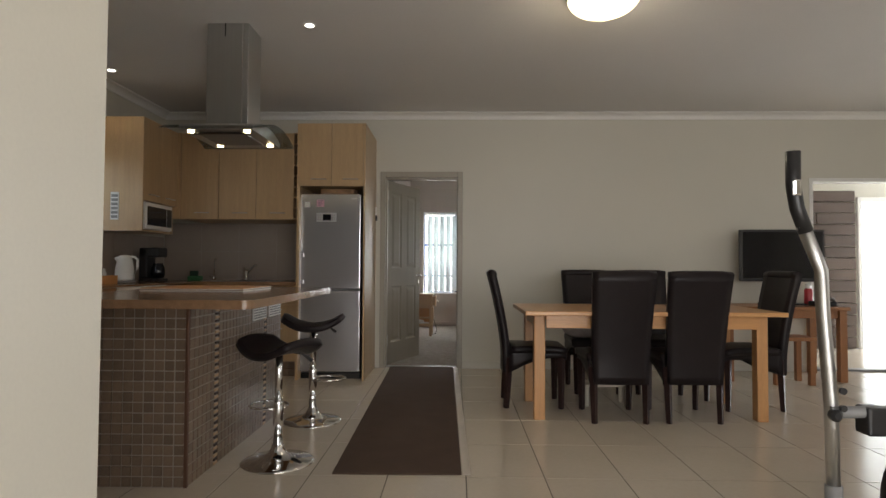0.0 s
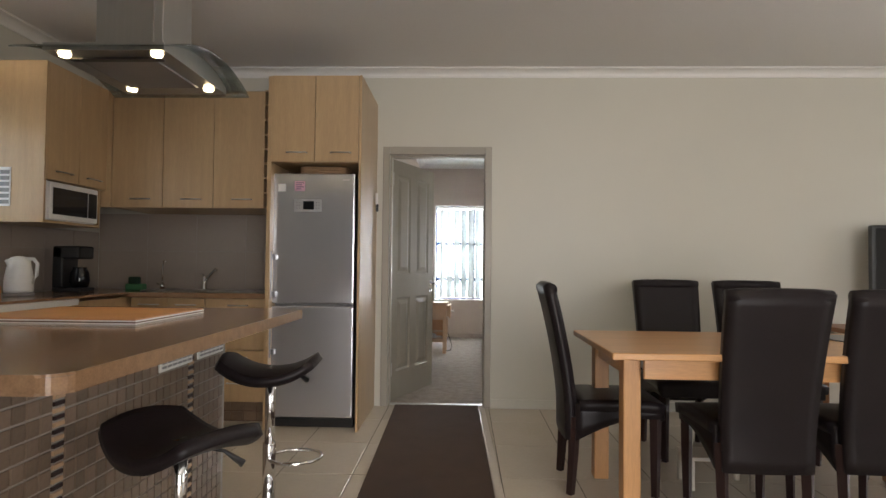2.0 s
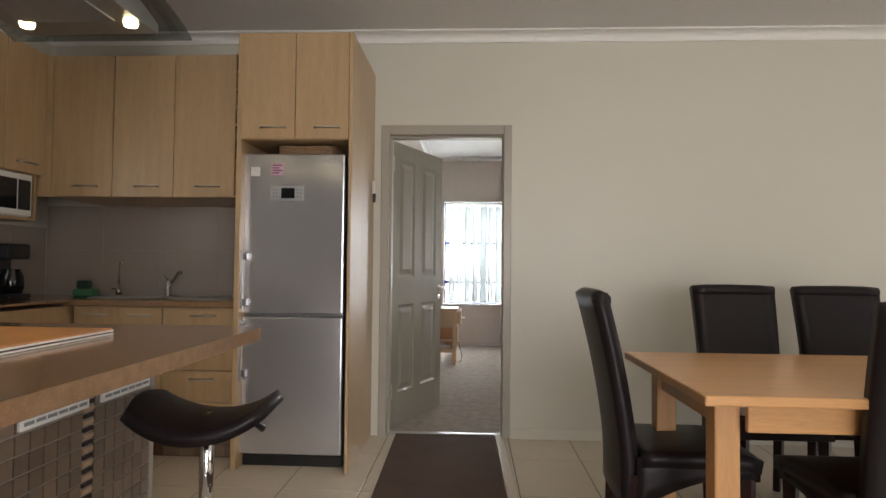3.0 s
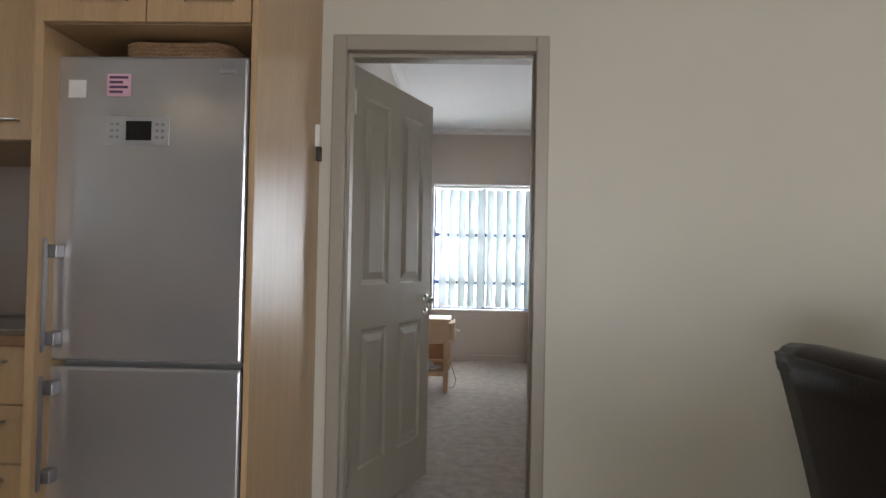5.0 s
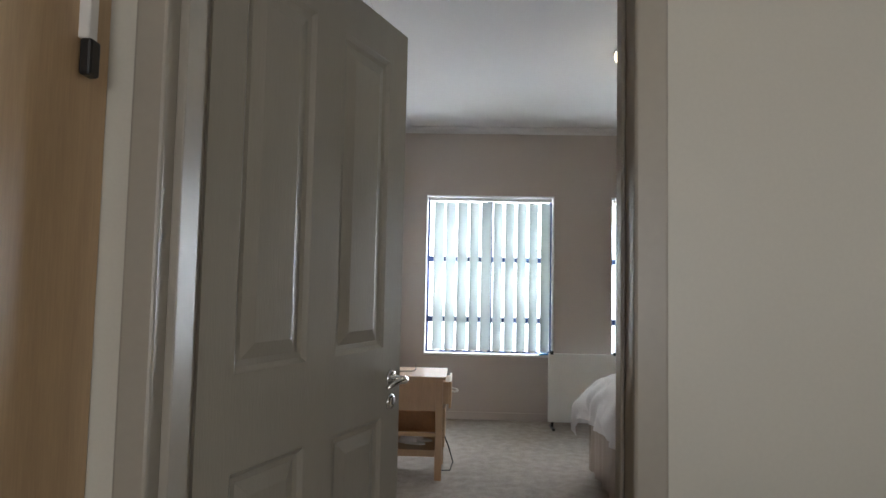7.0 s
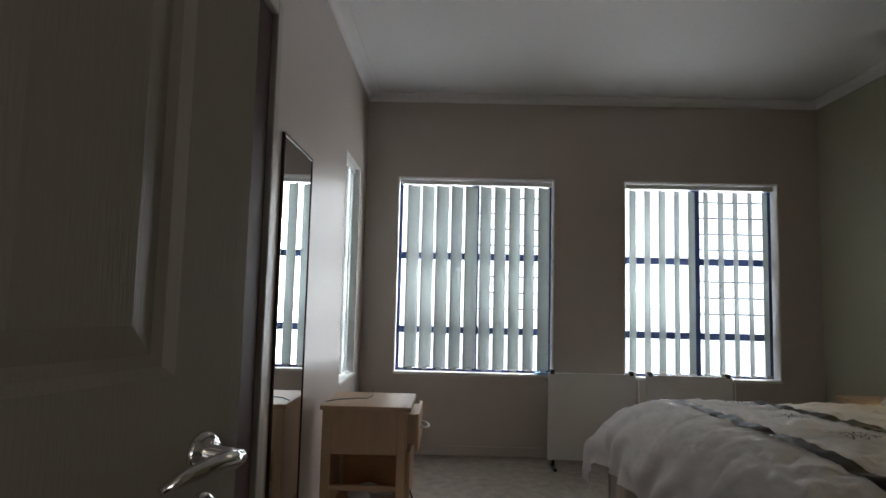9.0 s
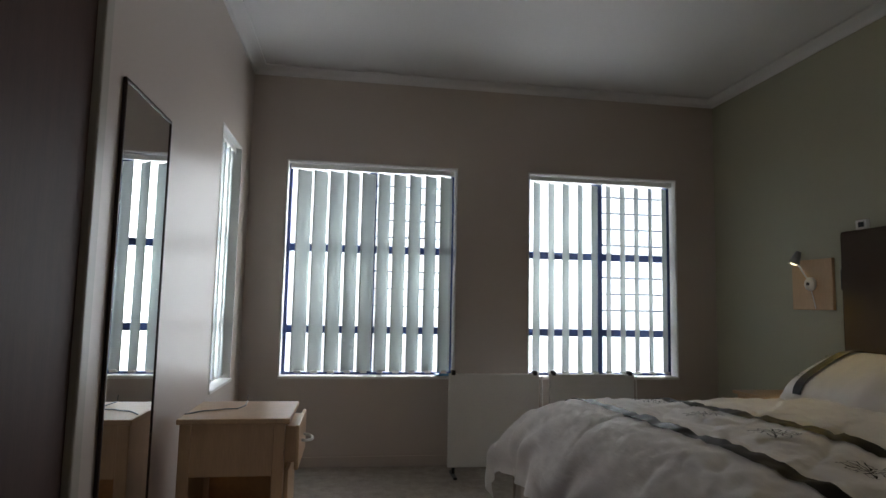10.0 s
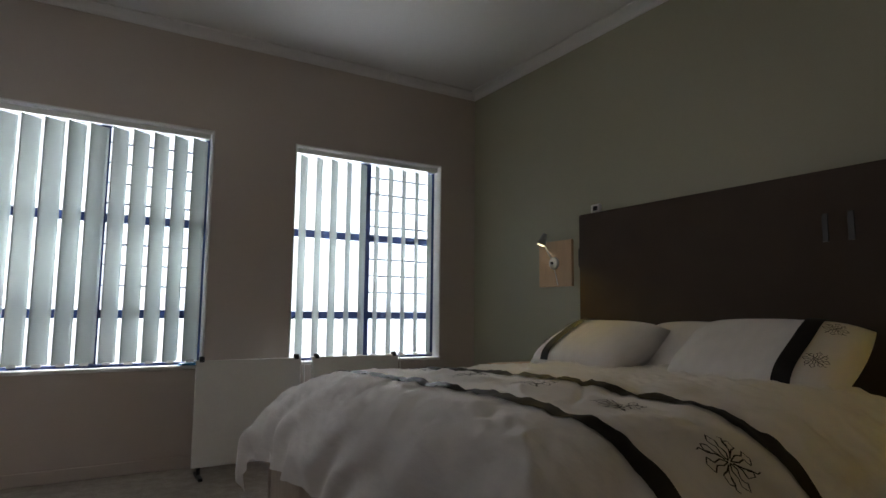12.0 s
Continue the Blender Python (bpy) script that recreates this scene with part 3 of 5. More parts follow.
for k in range(6):
    part("printed_block", box(0.008, 0.067, -0.0045, -0.003, 0.015 + k * 0.038, 0.04 + k * 0.038, bevel=0), GREYP, card)

wr = thing("wine_rack", (-1.454, 5.655, 1.58), 0, "narrow oak wine rack beside the fridge housing", "wine rack")
for x in (0, 0.072):
    part("side", box(x, x + 0.004, 0, 0.6, 0, 0.88, bevel=0.002), OAK, wr)
for k in range(9):
    part("shelf", box(0.004, 0.072, 0.0, 0.3, k * 0.1085, k * 0.1085 + 0.012, bevel=0.001), OAK, wr)
part("back", box(0.004, 0.072, 0.3, 0.31, 0.012, 0.868, bevel=0), DARKLEG, wr)

fh = thing("fridge_housing", (0, 0, 0), 0, "tall oak side panels round the fridge", "cabinet")
part("side_panel", box(-0.716, -0.698, 5.48, WY - 0.002, 0, 2.515, bevel=0.002), OAK, fh)
part("side_panel", box(-1.376, -1.347, 5.50, WY - 0.002, 0, 2.515, bevel=0.002), OAK, fh)

# black sheet standing in for the shade in the gap beside the fridge
part("gap_shade", box(-0.730, -0.7175, 5.60, 6.2, 0.0, 1.89, bevel=0), BLACK, fh)
fr = thing("fridge", (-1.047, 5.575, 0), 0, "tall silver fridge freezer with long side handles", "fridge")
part("body", box(-0.297, 0.28, 0.055, 0.66, 0.05, 1.825, bevel=0.01), GREYP, fr)
part("door", box(-0.312, 0.292, 0, 0.05, 0.885, 1.83, bevel=0.012, seg=3), FRIDGE, fr)
part("freezer_door", box(-0.312, 0.292, 0, 0.05, 0.07, 0.87, bevel=0.012, seg=3), FRIDGE, fr)
part("plinth", box(-0.295, 0.295, 0.02, 0.08, 0, 0.06, bevel=0.004), BLACK, fr)
for z0, z1 in ((0.915, 1.26), (0.50, 0.845)):
    hd_ = part("handle", box(-0.318, -0.292, -0.052, -0.036, z0, z1, bevel=0.006, seg=3), DARKSTEEL, fr, "slim grey bar handle")
    for z in (z0 + 0.02, z1 - 0.06):
        part("bracket", box(-0.314, -0.268, -0.036, 0.001, z, z + 0.04, bevel=0.004), DARKSTEEL, hd_)
dp = part("control_panel", box(-0.15, 0.05, -0.004, 0.0, 1.55, 1.64, bevel=0.0015), PANELGREY, fr, "small control panel with a display")
part("display", box(-0.085, -0.005, -0.006, -0.004, 1.565, 1.625, bevel=0.001), SCREEN, dp)
for x in (-0.13, -0.112, 0.012, 0.03):
    for z in (1.575, 1.595, 1.615):
        part("button", box(x - 0.005, x + 0.005, -0.006, -0.004, z - 0.004, z + 0.004, bevel=0.001), GREYP, dp)
part("badge", box(0.20, 0.25, -0.003, 0, 1.775, 1.79, bevel=0.001), GREYP, fr)
n1 = thing("sticky_note", (-1.195, 5.572, 1.70), 0, "pink note with handwriting on the fridge", "note")
part("sheet", box(0, 0.075, -0.002, 0, 0, 0.07, bevel=0), PINK, n1)
for k in range(4):
    part("writing", box(0.008, 0.05 + 0.016 * (k % 2), -0.003, -0.002, 0.01 + k * 0.015, 0.018 + k * 0.015, bevel=0), INK, n1)
n2 = thing("sticky_note", (-1.315, 5.572, 1.695), 0, "small white note on the fridge", "note")
part("sheet", box(0, 0.055, -0.002, 0, 0, 0.055, bevel=0), PAPER, n2)
bk = thing("basket_tray", (-1.0, 5.74, 1.831), 0, "flat rectangular woven tray lying on the fridge", "tray")
for k in range(4):
    ring = [(0.17 * math.copysign(abs(math.cos(a)) ** 0.3, math.cos(a)), 0.13 * math.copysign(abs(math.sin(a)) ** 0.3, math.sin(a)), 0.008 + 0.0125 * k + 0.002 * math.sin(9 * a)) for a in np.linspace(0, 2 * math.pi, 49)[:-1]]
    part("woven_rim", tube(ring, 0.0075, 7, True), WICKER, bk, smooth=True)
part("base", box(-0.165, 0.165, -0.125, 0.125, 0, 0.008, bevel=0.002), WICKER, bk)
ks = thing("key_hook", (-0.698, 6.19, 1.67), 0, "white hook with a dark key fob on the panel", "hook")
part("plate", box(-0.001, 0.018, -0.012, 0.012, 0, 0.09, bevel=0.003), WHITE, ks)
part("fob", box(0.004, 0.024, -0.014, 0.014, -0.06, 0.0, bevel=0.005), BLACK, ks)

# base units and worktop along the back and side walls
wt = thing("worktop", (0, 0, 0), 0, "brown speckled worktop along two walls", "worktop")
part("slab", box(KX + 0.002, -1.38, 5.64, WY - 0.012, 0.912, 0.95, bevel=0.006), COUNTER, wt)
part("slab", box(KX + 0.012, -2.44, 1.6, 5.638, 0.935, 0.95, bevel=0.004), COUNTER, wt)
part("edge", box(-2.46, -2.44, 1.6, 4.28, 0.90, 0.933, bevel=0.004), COUNTER, wt)


def base_unit(label, x0, x1, fronts):
    c = thing("base_cabinet", (0, 0, 0), 0, label, "cabinet", "kitchen base cabinets")
    part("body", box(x0, x1, 5.69, WY - 0.002, 0.15, 0.91, bevel=0.002), OAK, c)
    part("plinth", box(x0, x1, 5.72, 5.74, 0, 0.15, bevel=0.002), DARKEDGE, c)
    for a, b, z0, z1 in fronts:
        d = part("drawer_front" if z1 - z0 < 0.4 else "door", box(a + 0.002, b - 0.002, 5.67, 5.688, z0 + 0.002, z1 - 0.002, bevel=0.0025), OAK, c)
        bar_handle(d, (a + b) / 2, 5.67, z1 - 0.05, 0.14)
    return c


base_unit("oak drawer unit beside the fridge", -1.88, -1.38, [(-1.88, -1.38, 0.15 + k * 0.19, 0.34 + k * 0.19) for k in range(4)])
base_unit("oak sink cabinet with two doors", -2.44, -1.882, [(-2.44, -2.16, 0.15, 0.91), (-2.16, -1.882, 0.15, 0.91)])
for k in range(5):
    part("plinth_tile", box(-1.88 + k * 0.097, -1.788 + k * 0.097, 5.714, 5.72, 0.006, 0.072, bevel=0.001, seg=1), MOSAIC, wt)
    part("plinth_tile", box(-1.88 + k * 0.097, -1.788 + k * 0.097, 5.714, 5.72, 0.078, 0.144, bevel=0.001, seg=1), MOSAIC, wt)
sc = thing("base_cabinet", (0, 0, 0), 0, "oak base cabinets under the window", "cabinet", "kitchen base cabinets")
part("body", box(KX + 0.002, -2.48, 1.62, 4.28, 0.15, 0.91, bevel=0.002), OAK, sc)
part("plinth", box(KX + 0.1, -2.53, 1.62, 5.64, 0, 0.15, bevel=0.002), DARKEDGE, sc)
dw = thing("dishwasher", (0, 0, 0), 0, "white dishwasher under the worktop", "dishwasher")
part("body", box(KX + 0.1, -2.47, 4.30, 5.05, 0.15, 0.89, bevel=0.004), WHITE, dw)
part("top_edge", box(-2.60, -2.425, 4.30, 5.05, 0.895, 0.932, bevel=0.004), WHITE, dw)
part("control_strip", box(-2.47, -2.45, 4.32, 5.03, 0.78, 0.885, bevel=0.004), GREYP, dw)
c4 = thing("base_cabinet", (0, 0, 0), 0, "oak corner base cabinet", "cabinet", "kitchen base cabinets")
part("body", box(KX + 0.002, -2.48, 5.06, WY - 0.004, 0.15, 0.91, bevel=0.002), OAK, c4)

# splashback tiles
sb = tagged(part("trim_splashback", box(KX + 0.012, -1.38, WY - 0.008, WY - 0.001, 0.951, 1.58, bevel=0), GROUT), "taupe tiled splashback", "splashback", kind="structure")
for i in range(4):
    for j in range(2):
        a, b = KX + 0.014 + i * 0.42, min(KX + 0.014 + i * 0.42 + 0.416, -1.382)
        part("tile", box(a, b, WY - 0.012, WY - 0.008, 0.954 + j * 0.315, min(1.265 + j * 0.315, 1.578), bevel=0.001, seg=1), SPLASH, sb)
sb2 = tagged(part("trim_splashback", box(KX + 0.001, KX + 0.008, 4.95, WY - 0.01, 0.951, 1.42, bevel=0), GROUT), "taupe tiled splashback", "splashback", kind="structure")
for i in range(4):
    for j in range(2):
        part("tile", box(KX + 0.008, KX + 0.012, 4.952 + i * 0.325, 5.273 + i * 0.325, 0.954 + j * 0.315, min(1.265 + j * 0.315, 1.418), bevel=0.001, seg=1), SPLASH, sb2)
sb3 = tagged(part("trim_splashback", box(KX + 0.001, KX + 0.008, 1.6, 4.948, 0.951, 1.26, bevel=0), GROUT), "taupe tiled splashback under the window", "splashback", kind="structure")
for i in range(9):
    part("tile", box(KX + 0.008, KX + 0.012, 1.604 + i * 0.371, 1.971 + i * 0.371, 0.954, 1.258, bevel=0.001, seg=1), SPLASH, sb3)

# sink and taps
sk = thing("sink", (-2.0, 5.92, 0.95), 0, "inset stainless steel double sink", "sink")


def sink_ring(cx, cy, rx, ry):
    bm = bmesh.new()
    rings = []
    for k, z in ((1.0, 0.001), (0.99, 0.006), (0.9, 0.006), (0.86, -0.004 + 0.007), (0.6, 0.0025)):
        rings.append([bm.verts.new((cx + k * rx * math.copysign(abs(math.cos(a)) ** 0.6, math.cos(a)), cy + k * ry * math.copysign(abs(math.sin(a)) ** 0.6, math.sin(a)), z)) for a in np.linspace(0, 2 * math.pi, 33)[:-1]])
    for a, b in zip(rings, rings[1:]):
        for i in range(32):
            bm.faces.new((a[i], a[(i + 1) % 32], b[(i + 1) % 32], b[i]))
    bm.faces.new(rings[-1])
    return bm


part("bowl", sink_ring(-0.22, 0, 0.24, 0.19), STEEL, sk, smooth=True)
part("bowl", sink_ring(0.27, 0, 0.22, 0.17), STEEL, sk, smooth=True)
tp = thing("mixer_tap", (-2.09, 6.13, 0.95), 0, "chrome lever mixer tap at the sink", "tap")
part("body", lathe([(0.026, 0), (0.026, 0.01), (0.021, 0.02), (0.021, 0.1), (0.012, 0.115)], 18), CHROME, tp, smooth=True)
part("spout", tube([(0, 0, 0.07), (0.06, -0.05, 0.115), (0.13, -0.11, 0.17), (0.15, -0.125, 0.165)], 0.011, 10), CHROME, tp, smooth=True)
part("lever", tube([(0, 0, 0.11), (-0.005, -0.03, 0.13), (-0.005, -0.06, 0.14)], 0.006, 8), CHROME, tp, smooth=True)
t2 = thing("filter_tap", (-2.44, 6.13, 0.95), 0, "slim chrome filter tap with swan neck", "tap")
part("stem", lathe([(0.018, 0), (0.018, 0.05), (0.006, 0.055)], 14), CHROME, t2, smooth=True)
part("neck", tube([(0, 0, 0.05), (0, 0, 0.2), (0.012, -0.01, 0.235), (0.035, -0.03, 0.245), (0.05, -0.045, 0.225)], 0.006, 8), CHROME, t2, smooth=True)
part("lever", tube([(0, 0, 0.045), (-0.05, 0.0, 0.05)], 0.006, 8), CHROME, t2, smooth=True)
sp = thing("sponge_tub", (-2.6, 6.02, 0.95), 0, "small green tub with scouring sponges", "sponge")
part("tub", box(-0.07, 0.07, -0.04, 0.04, 0, 0.05, bevel=0.01), GREEN, sp)
part("sponge", box(-0.055, 0.03, -0.025, 0.025, 0.045, 0.105, bevel=0.012), mat("dark_green_scourer", (0.02, 0.05, 0.03), 0.95, grain=200, bump=0.6), sp)

# microwave, kettle, coffee maker, window-side clutter
mw = thing("microwave_oven", (-2.86, 5.30, 1.439), 0, "white microwave oven with dark glass on a shelf", "microwave")
part("body", box(-0.19, 0.205, -0.255, 0.255, 0, 0.255, bevel=0.006), WHITE, mw)
d = part("door", box(0.206, 0.226, -0.25, 0.25, 0.005, 0.25, bevel=0.006), WHITE, mw)
part("window", box(0.2265, 0.229, -0.225, 0.13, 0.04, 0.215, bevel=0.001), SCREEN, d)
part("control_panel", box(0.2265, 0.229, 0.14, 0.235, 0.04, 0.215, bevel=0.001), BLACK, d)
kt = thing("kettle", (-2.80, 5.02, 0.95), 0, "white plastic jug kettle", "kettle")
part("base", lathe([(0.085, 0), (0.088, 0.012), (0.08, 0.022)], 24), GREYP, kt, smooth=True)
part("jug", lathe([(0.078, 0.022), (0.082, 0.04), (0.078, 0.12), (0.064, 0.20), (0.058, 0.23), (0.045, 0.245), (0.012, 0.252)], 28), WHITE, kt, smooth=True)
part("spout", tube([(-0.05, 0, 0.19), (-0.085, 0, 0.225)], [0.022, 0.014], 10), WHITE, kt, smooth=True)
part("handle", tube([(0.05, 0.01, 0.235), (0.085, 0.01, 0.235), (0.112, 0.01, 0.205), (0.108, 0.01, 0.13), (0.085, 0.01, 0.09), (0.07, 0.01, 0.085)], 0.011, 8), WHITE, kt, smooth=True)
cm = thing("coffee_maker", (-2.86, 5.62, 0.95), 0, "black filter coffee maker with a glass jug", "coffee maker")
part("base", box(-0.09, 0.12, -0.09, 0.09, 0, 0.03, bevel=0.008), BLACK, cm)
part("tower", box(-0.09, -0.01, -0.09, 0.09, 0.03, 0.33, bevel=0.012), BLACK, cm)
part("head", box(-0.09, 0.11, -0.09, 0.09, 0.24, 0.335, bevel=0.014), BLACK, cm)
part("jug", lathe([(0.055, 0.032), (0.066, 0.08), (0.06, 0.14), (0.045, 0.17), (0.047, 0.18)], 22, Matrix.Translation((0.06, 0, 0))), SCREEN, cm, smooth=True)
wb = thing("wine_bottle", (-2.93, 4.25, 0.95), 0, "dark green wine bottle with pale label", "bottle")
part("glass", lathe([(0.036, 0), (0.038, 0.01), (0.038, 0.19), (0.03, 0.22), (0.014, 0.24), (0.0135, 0.3), (0.015, 0.305)], 20), DARKGREEN, wb, smooth=True)
part("label", lathe([(0.0385, 0.06), (0.0388, 0.061), (0.0388, 0.14), (0.0385, 0.141)], 20), CREAMW, wb, smooth=True)
mg = thing("steel_mug", (-2.88, 4.42, 0.95), 0, "brushed steel travel mug", "mug")
part("cup", lathe([(0.03, 0), (0.033, 0.005), (0.036, 0.11), (0.02, 0.13), (0.012, 0.145)], 20), STEEL, mg, smooth=True)
part("handle", tube([(0.02, 0.03, 0.1), (0.02, 0.065, 0.095), (0.02, 0.07, 0.05), (0.02, 0.03, 0.03)], 0.006, 8), BLACK, mg, smooth=True)
tr = thing("wooden_tray_box", (-2.82, 4.66, 0.95), 0, "low orange wooden box with glass jars", "box")
part("base", box(-0.09, 0.09, -0.13, 0.13, 0, 0.012, bevel=0.002), ORANGEW, tr)
for c in ((0.078, 0.09, -0.13, 0.13, 0.012, 0.07), (-0.09, -0.078, -0.13, 0.13, 0.012, 0.07), (-0.078, 0.078, -0.13, -0.118, 0.012, 0.07), (-0.078, 0.078, 0.118, 0.13, 0.012, 0.07)):
    part("side", box(*c, bevel=0.002), ORANGEW, tr)
for yy in (-0.06, 0.05):
    j = thing("glass_jar", (-2.82, 4.66 + yy, 0.963), 0, "small clear glass jar", "jar", "jars")
    part("glass", lathe([(0.03, 0), (0.036, 0.01), (0.036, 0.08), (0.024, 0.095), (0.028, 0.115)], 18), mat("pale_jar_glass", (0.6, 0.6, 0.57), 0.1, bump=0), j, smooth=True)
fbw = thing("fruit_bowl", (-2.80, 4.02, 0.95), 0, "dark bowl of yellow fruit", "bowl")
part("bowl", lathe([(0.05, 0), (0.06, 0.01), (0.13, 0.07), (0.135, 0.075), (0.11, 0.06), (0.02, 0.02)], 24), BLACK, fbw, smooth=True)
for k in range(4):
    fq = thing("lemon", (-2.80 + 0.05 * math.cos(k * 1.7), 4.02 + 0.05 * math.sin(k * 1.7), 0.985 + 0.018 * (k % 2)), k * 40, "ripe yellow fruit in the bowl", "fruit", "fruit")
    part("fruit", lathe([(0.004, -0.0), (0.022, 0.008), (0.034, 0.03), (0.034, 0.045), (0.022, 0.066), (0.005, 0.075)], 16), YELLOW, fq, smooth=True)

# ---- island ----
IX0, IX1, IY0, IY1 = -1.80, -1.143, 2.675, 4.25
isl = thing("kitchen_island", (0, 0, 0), 0, "kitchen island clad in brown mosaic tiles", "island")
core = part("core", box(IX0, IX1 - 0.006, IY0 + 0.006, IY1, 0, 0.90, bevel=0), GROUT, isl)
part("end_panel", box(IX0 - 0.02, IX0 - 0.001, IY0 + 0.01, IY1, 0, 0.9, bevel=0.002), OAK, isl)
part("edge_strip", box(IX1 - 0.016, IX1 + 0.002, IY0 - 0.002, IY0 + 0.016, 0, 0.90, bevel=0.003), DARKEDGE, isl)
TP = 0.0525
tb = bmesh.new()
add_box(tb, -0.0235, 0.0235, 0, 0.008, 0, 0.047, bevel=0.002, seg=1)
mesh_tile = part("tile", tb, MOSAIC, core)
tile_data = mesh_tile.data
first = True
rest = bmesh.new()
for r in range(17):
    z = 0.004 + r * TP
    for k in range(12):
        x = IX1 - 0.042 - k * TP
        if k < 6:
            o = mesh_tile if first else new("tile", tile_data)
            first = False
            o.parent = core
            o.location = (x, IY0 - 0.001 * ((r * 3 + k * 5) % 3), z)
        else:
            add_box(rest, x - 0.0235, x + 0.0235, IY0 - 0.001 * ((r * 3 + k * 5) % 3), IY0 + 0.008, z, z + 0.047)
    for k in range(29):
        y = IY0 + 0.042 + k * TP
        dx = 0.0007 * ((r * 5 + k * 3) % 3)
        if k in (6, 22):
            continue
        if k < 12:
            o = new("tile", tile_data)
            o.parent = core
            o.matrix_basis = pose(IX1 + dx, y, z, 0, 0, 90)
        else:
            add_box(rest, IX1 - 0.008, IX1 + dx, y - 0.0235, y + 0.0235, z, z + 0.047)
MOSAIC2 = MOSAIC.copy()
MOSAIC2.name = "brown_mosaic_tile_joined"
for nd in MOSAIC2.node_tree.nodes:
    if nd.bl_idname == "ShaderNodeObjectInfo":
        geo = MOSAIC2.node_tree.nodes.new("ShaderNodeNewGeometry")
        for lk in list(nd.outputs["Random"].links):
            MOSAIC2.node_tree.links.new(geo.outputs["Random Per Island"], lk.to_socket)
        break
tagged(part("tile_field", rest, MOSAIC2, core), kind="stuff")
for k in (6, 22):
    y = IY0 + 0.042 + k * TP
    for q in range(44):
        part("strip_tile", box(IX1 - 0.008, IX1 + 0.002, y - 0.022, y + 0.022, 0.005 + q * 0.0202, 0.017 + q * 0.0202, bevel=0, seg=1), DARKLEG if q % 2 else PINE, core)
for y in (3.72, 4.05):
    so = thing("vent_grille", (IX1 + 0.003, y, 0.745), 0, "white louvred vent grille set in the island", "vent", "island vents")
    part("plate", box(0, 0.01, -0.135, 0.135, 0, 0.10, bevel=0.003), WHITE, so)
    for a in range(6):
        for b in range(5):
            part("slot", box(0.0085, 0.0115, -0.122 + a * 0.042, -0.088 + a * 0.042, 0.012 + b * 0.017, 0.021 + b * 0.017, bevel=0), GREYP, so)


def rounded_slab(x0, x1, y0, y1, z0, z1, r):
    bm = bmesh.new()
    ring = []
    for cx, cy, a0 in ((x1 - r, y0 + r, -90), (x1 - r, y1 - r, 0), (x0 + r, y1 - r, 90), (x0 + r, y0 + r, 180)):
        for k in range(9):
            a = radians(a0 + 90 * k / 8)
            ring.append((cx + r * math.cos(a), cy + r * math.sin(a)))
    lo = [bm.verts.new((x, y, z0)) for x, y in ring]
    hi = [bm.verts.new((x, y, z1)) for x, y in ring]
    bm.faces.new(lo[::-1])
    bm.faces.new(hi)
    n = len(ring)
    for i in range(n):
        bm.faces.new((lo[i], lo[(i + 1) % n], hi[(i + 1) % n], hi[i]))
    bmesh.ops.bevel(bm, geom=[e for e in bm.edges if abs(e.verts[0].co.z - e.verts[1].co.z) < 1e-6], offset=0.006, segments=2, affect="EDGES")
    return bm


it = thing("island_worktop", (0, 0, 0), 0, "brown speckled island worktop with a breakfast overhang", "worktop")
part("slab", rounded_slab(-1.96, -0.765, 2.48, 4.30, 0.902, 0.945, 0.05), COUNTER, it)
hbd = thing("hob_cover", (0, 0, 0), 0, "orange wooden cover board on the hob", "board")
part("frame", box(-1.80, -1.14, 3.42, 3.98, 0.946, 0.951, bevel=0.001), PAPER, hbd)
part("core", box(-1.798, -1.142, 3.422, 3.978, 0.951, 0.956, bevel=0.001), DARKEDGE, hbd)
part("edge", box(-1.80, -1.14, 3.42, 3.98, 0.956, 0.961, bevel=0.001), PAPER, hbd)
part("board", box(-1.797, -1.143, 3.423, 3.977, 0.961, 0.966, bevel=0.001), ORANGEW, hbd)


def bar_stool(p, rz, seat_z, ring_rz):
    s = thing("bar_stool", p, rz, "black saddle seat bar stool on a chrome pedestal", "stool", "bar stools")
    part("base", lathe([(0.205, 0), (0.205, 0.006), (0.19, 0.014), (0.11, 0.03), (0.055, 0.052), (0.036, 0.085), (0.034, 0.1)], 40), CHROME, s, smooth=True)
    part("column", lathe([(0.029, 0.1), (0.029, seat_z * 0.5), (0.0285, seat_z * 0.5 + 0.002)], 20), CHROME, s, smooth=True)
    part("piston", lathe([(0.022, seat_z * 0.5), (0.022, seat_z - 0.03)], 20), CHROME, s, smooth=True)
    rz0 = 0.30
    pts = [(0.115 * math.cos(a) + 0.115, 0.105 * math.sin(a), rz0) for a in np.linspace(0, 2 * math.pi, 29)[:-1]]
    fr_ = part("footrest", tube(pts, 0.008, 8, True), CHROME, s, smooth=True)
    fr_.matrix_basis = pose(0, 0, 0, 0, 0, ring_rz)
    part("lever", tube([(0.02, 0.02, seat_z - 0.05), (0.10, 0.08, seat_z - 0.07), (0.145, 0.115, seat_z - 0.11)], [0.006, 0.006, 0.013], 8), BLACK, s, smooth=True)

    def seat(u, v):
        a, b = 2 * u - 1, 2 * v - 1
        x = 0.205 * a * (1 - 0.10 * b * b)
        y = 0.175 * b * (1 - 0.22 * a * a)
        return (x, y, seat_z + 0.065 * abs(a) ** 2.2 - 0.03 - 0.02 * b * b)
    bm = sheet(seat, 18, 12, 0.038)
    part("seat", bm, LEATHER, s, smooth=True)
    return s


bar_stool((-0.81, 3.09, 0), -30, 0.675, 165)
bar_stool((-0.83, 3.98, 0), 6, 0.735, 10)

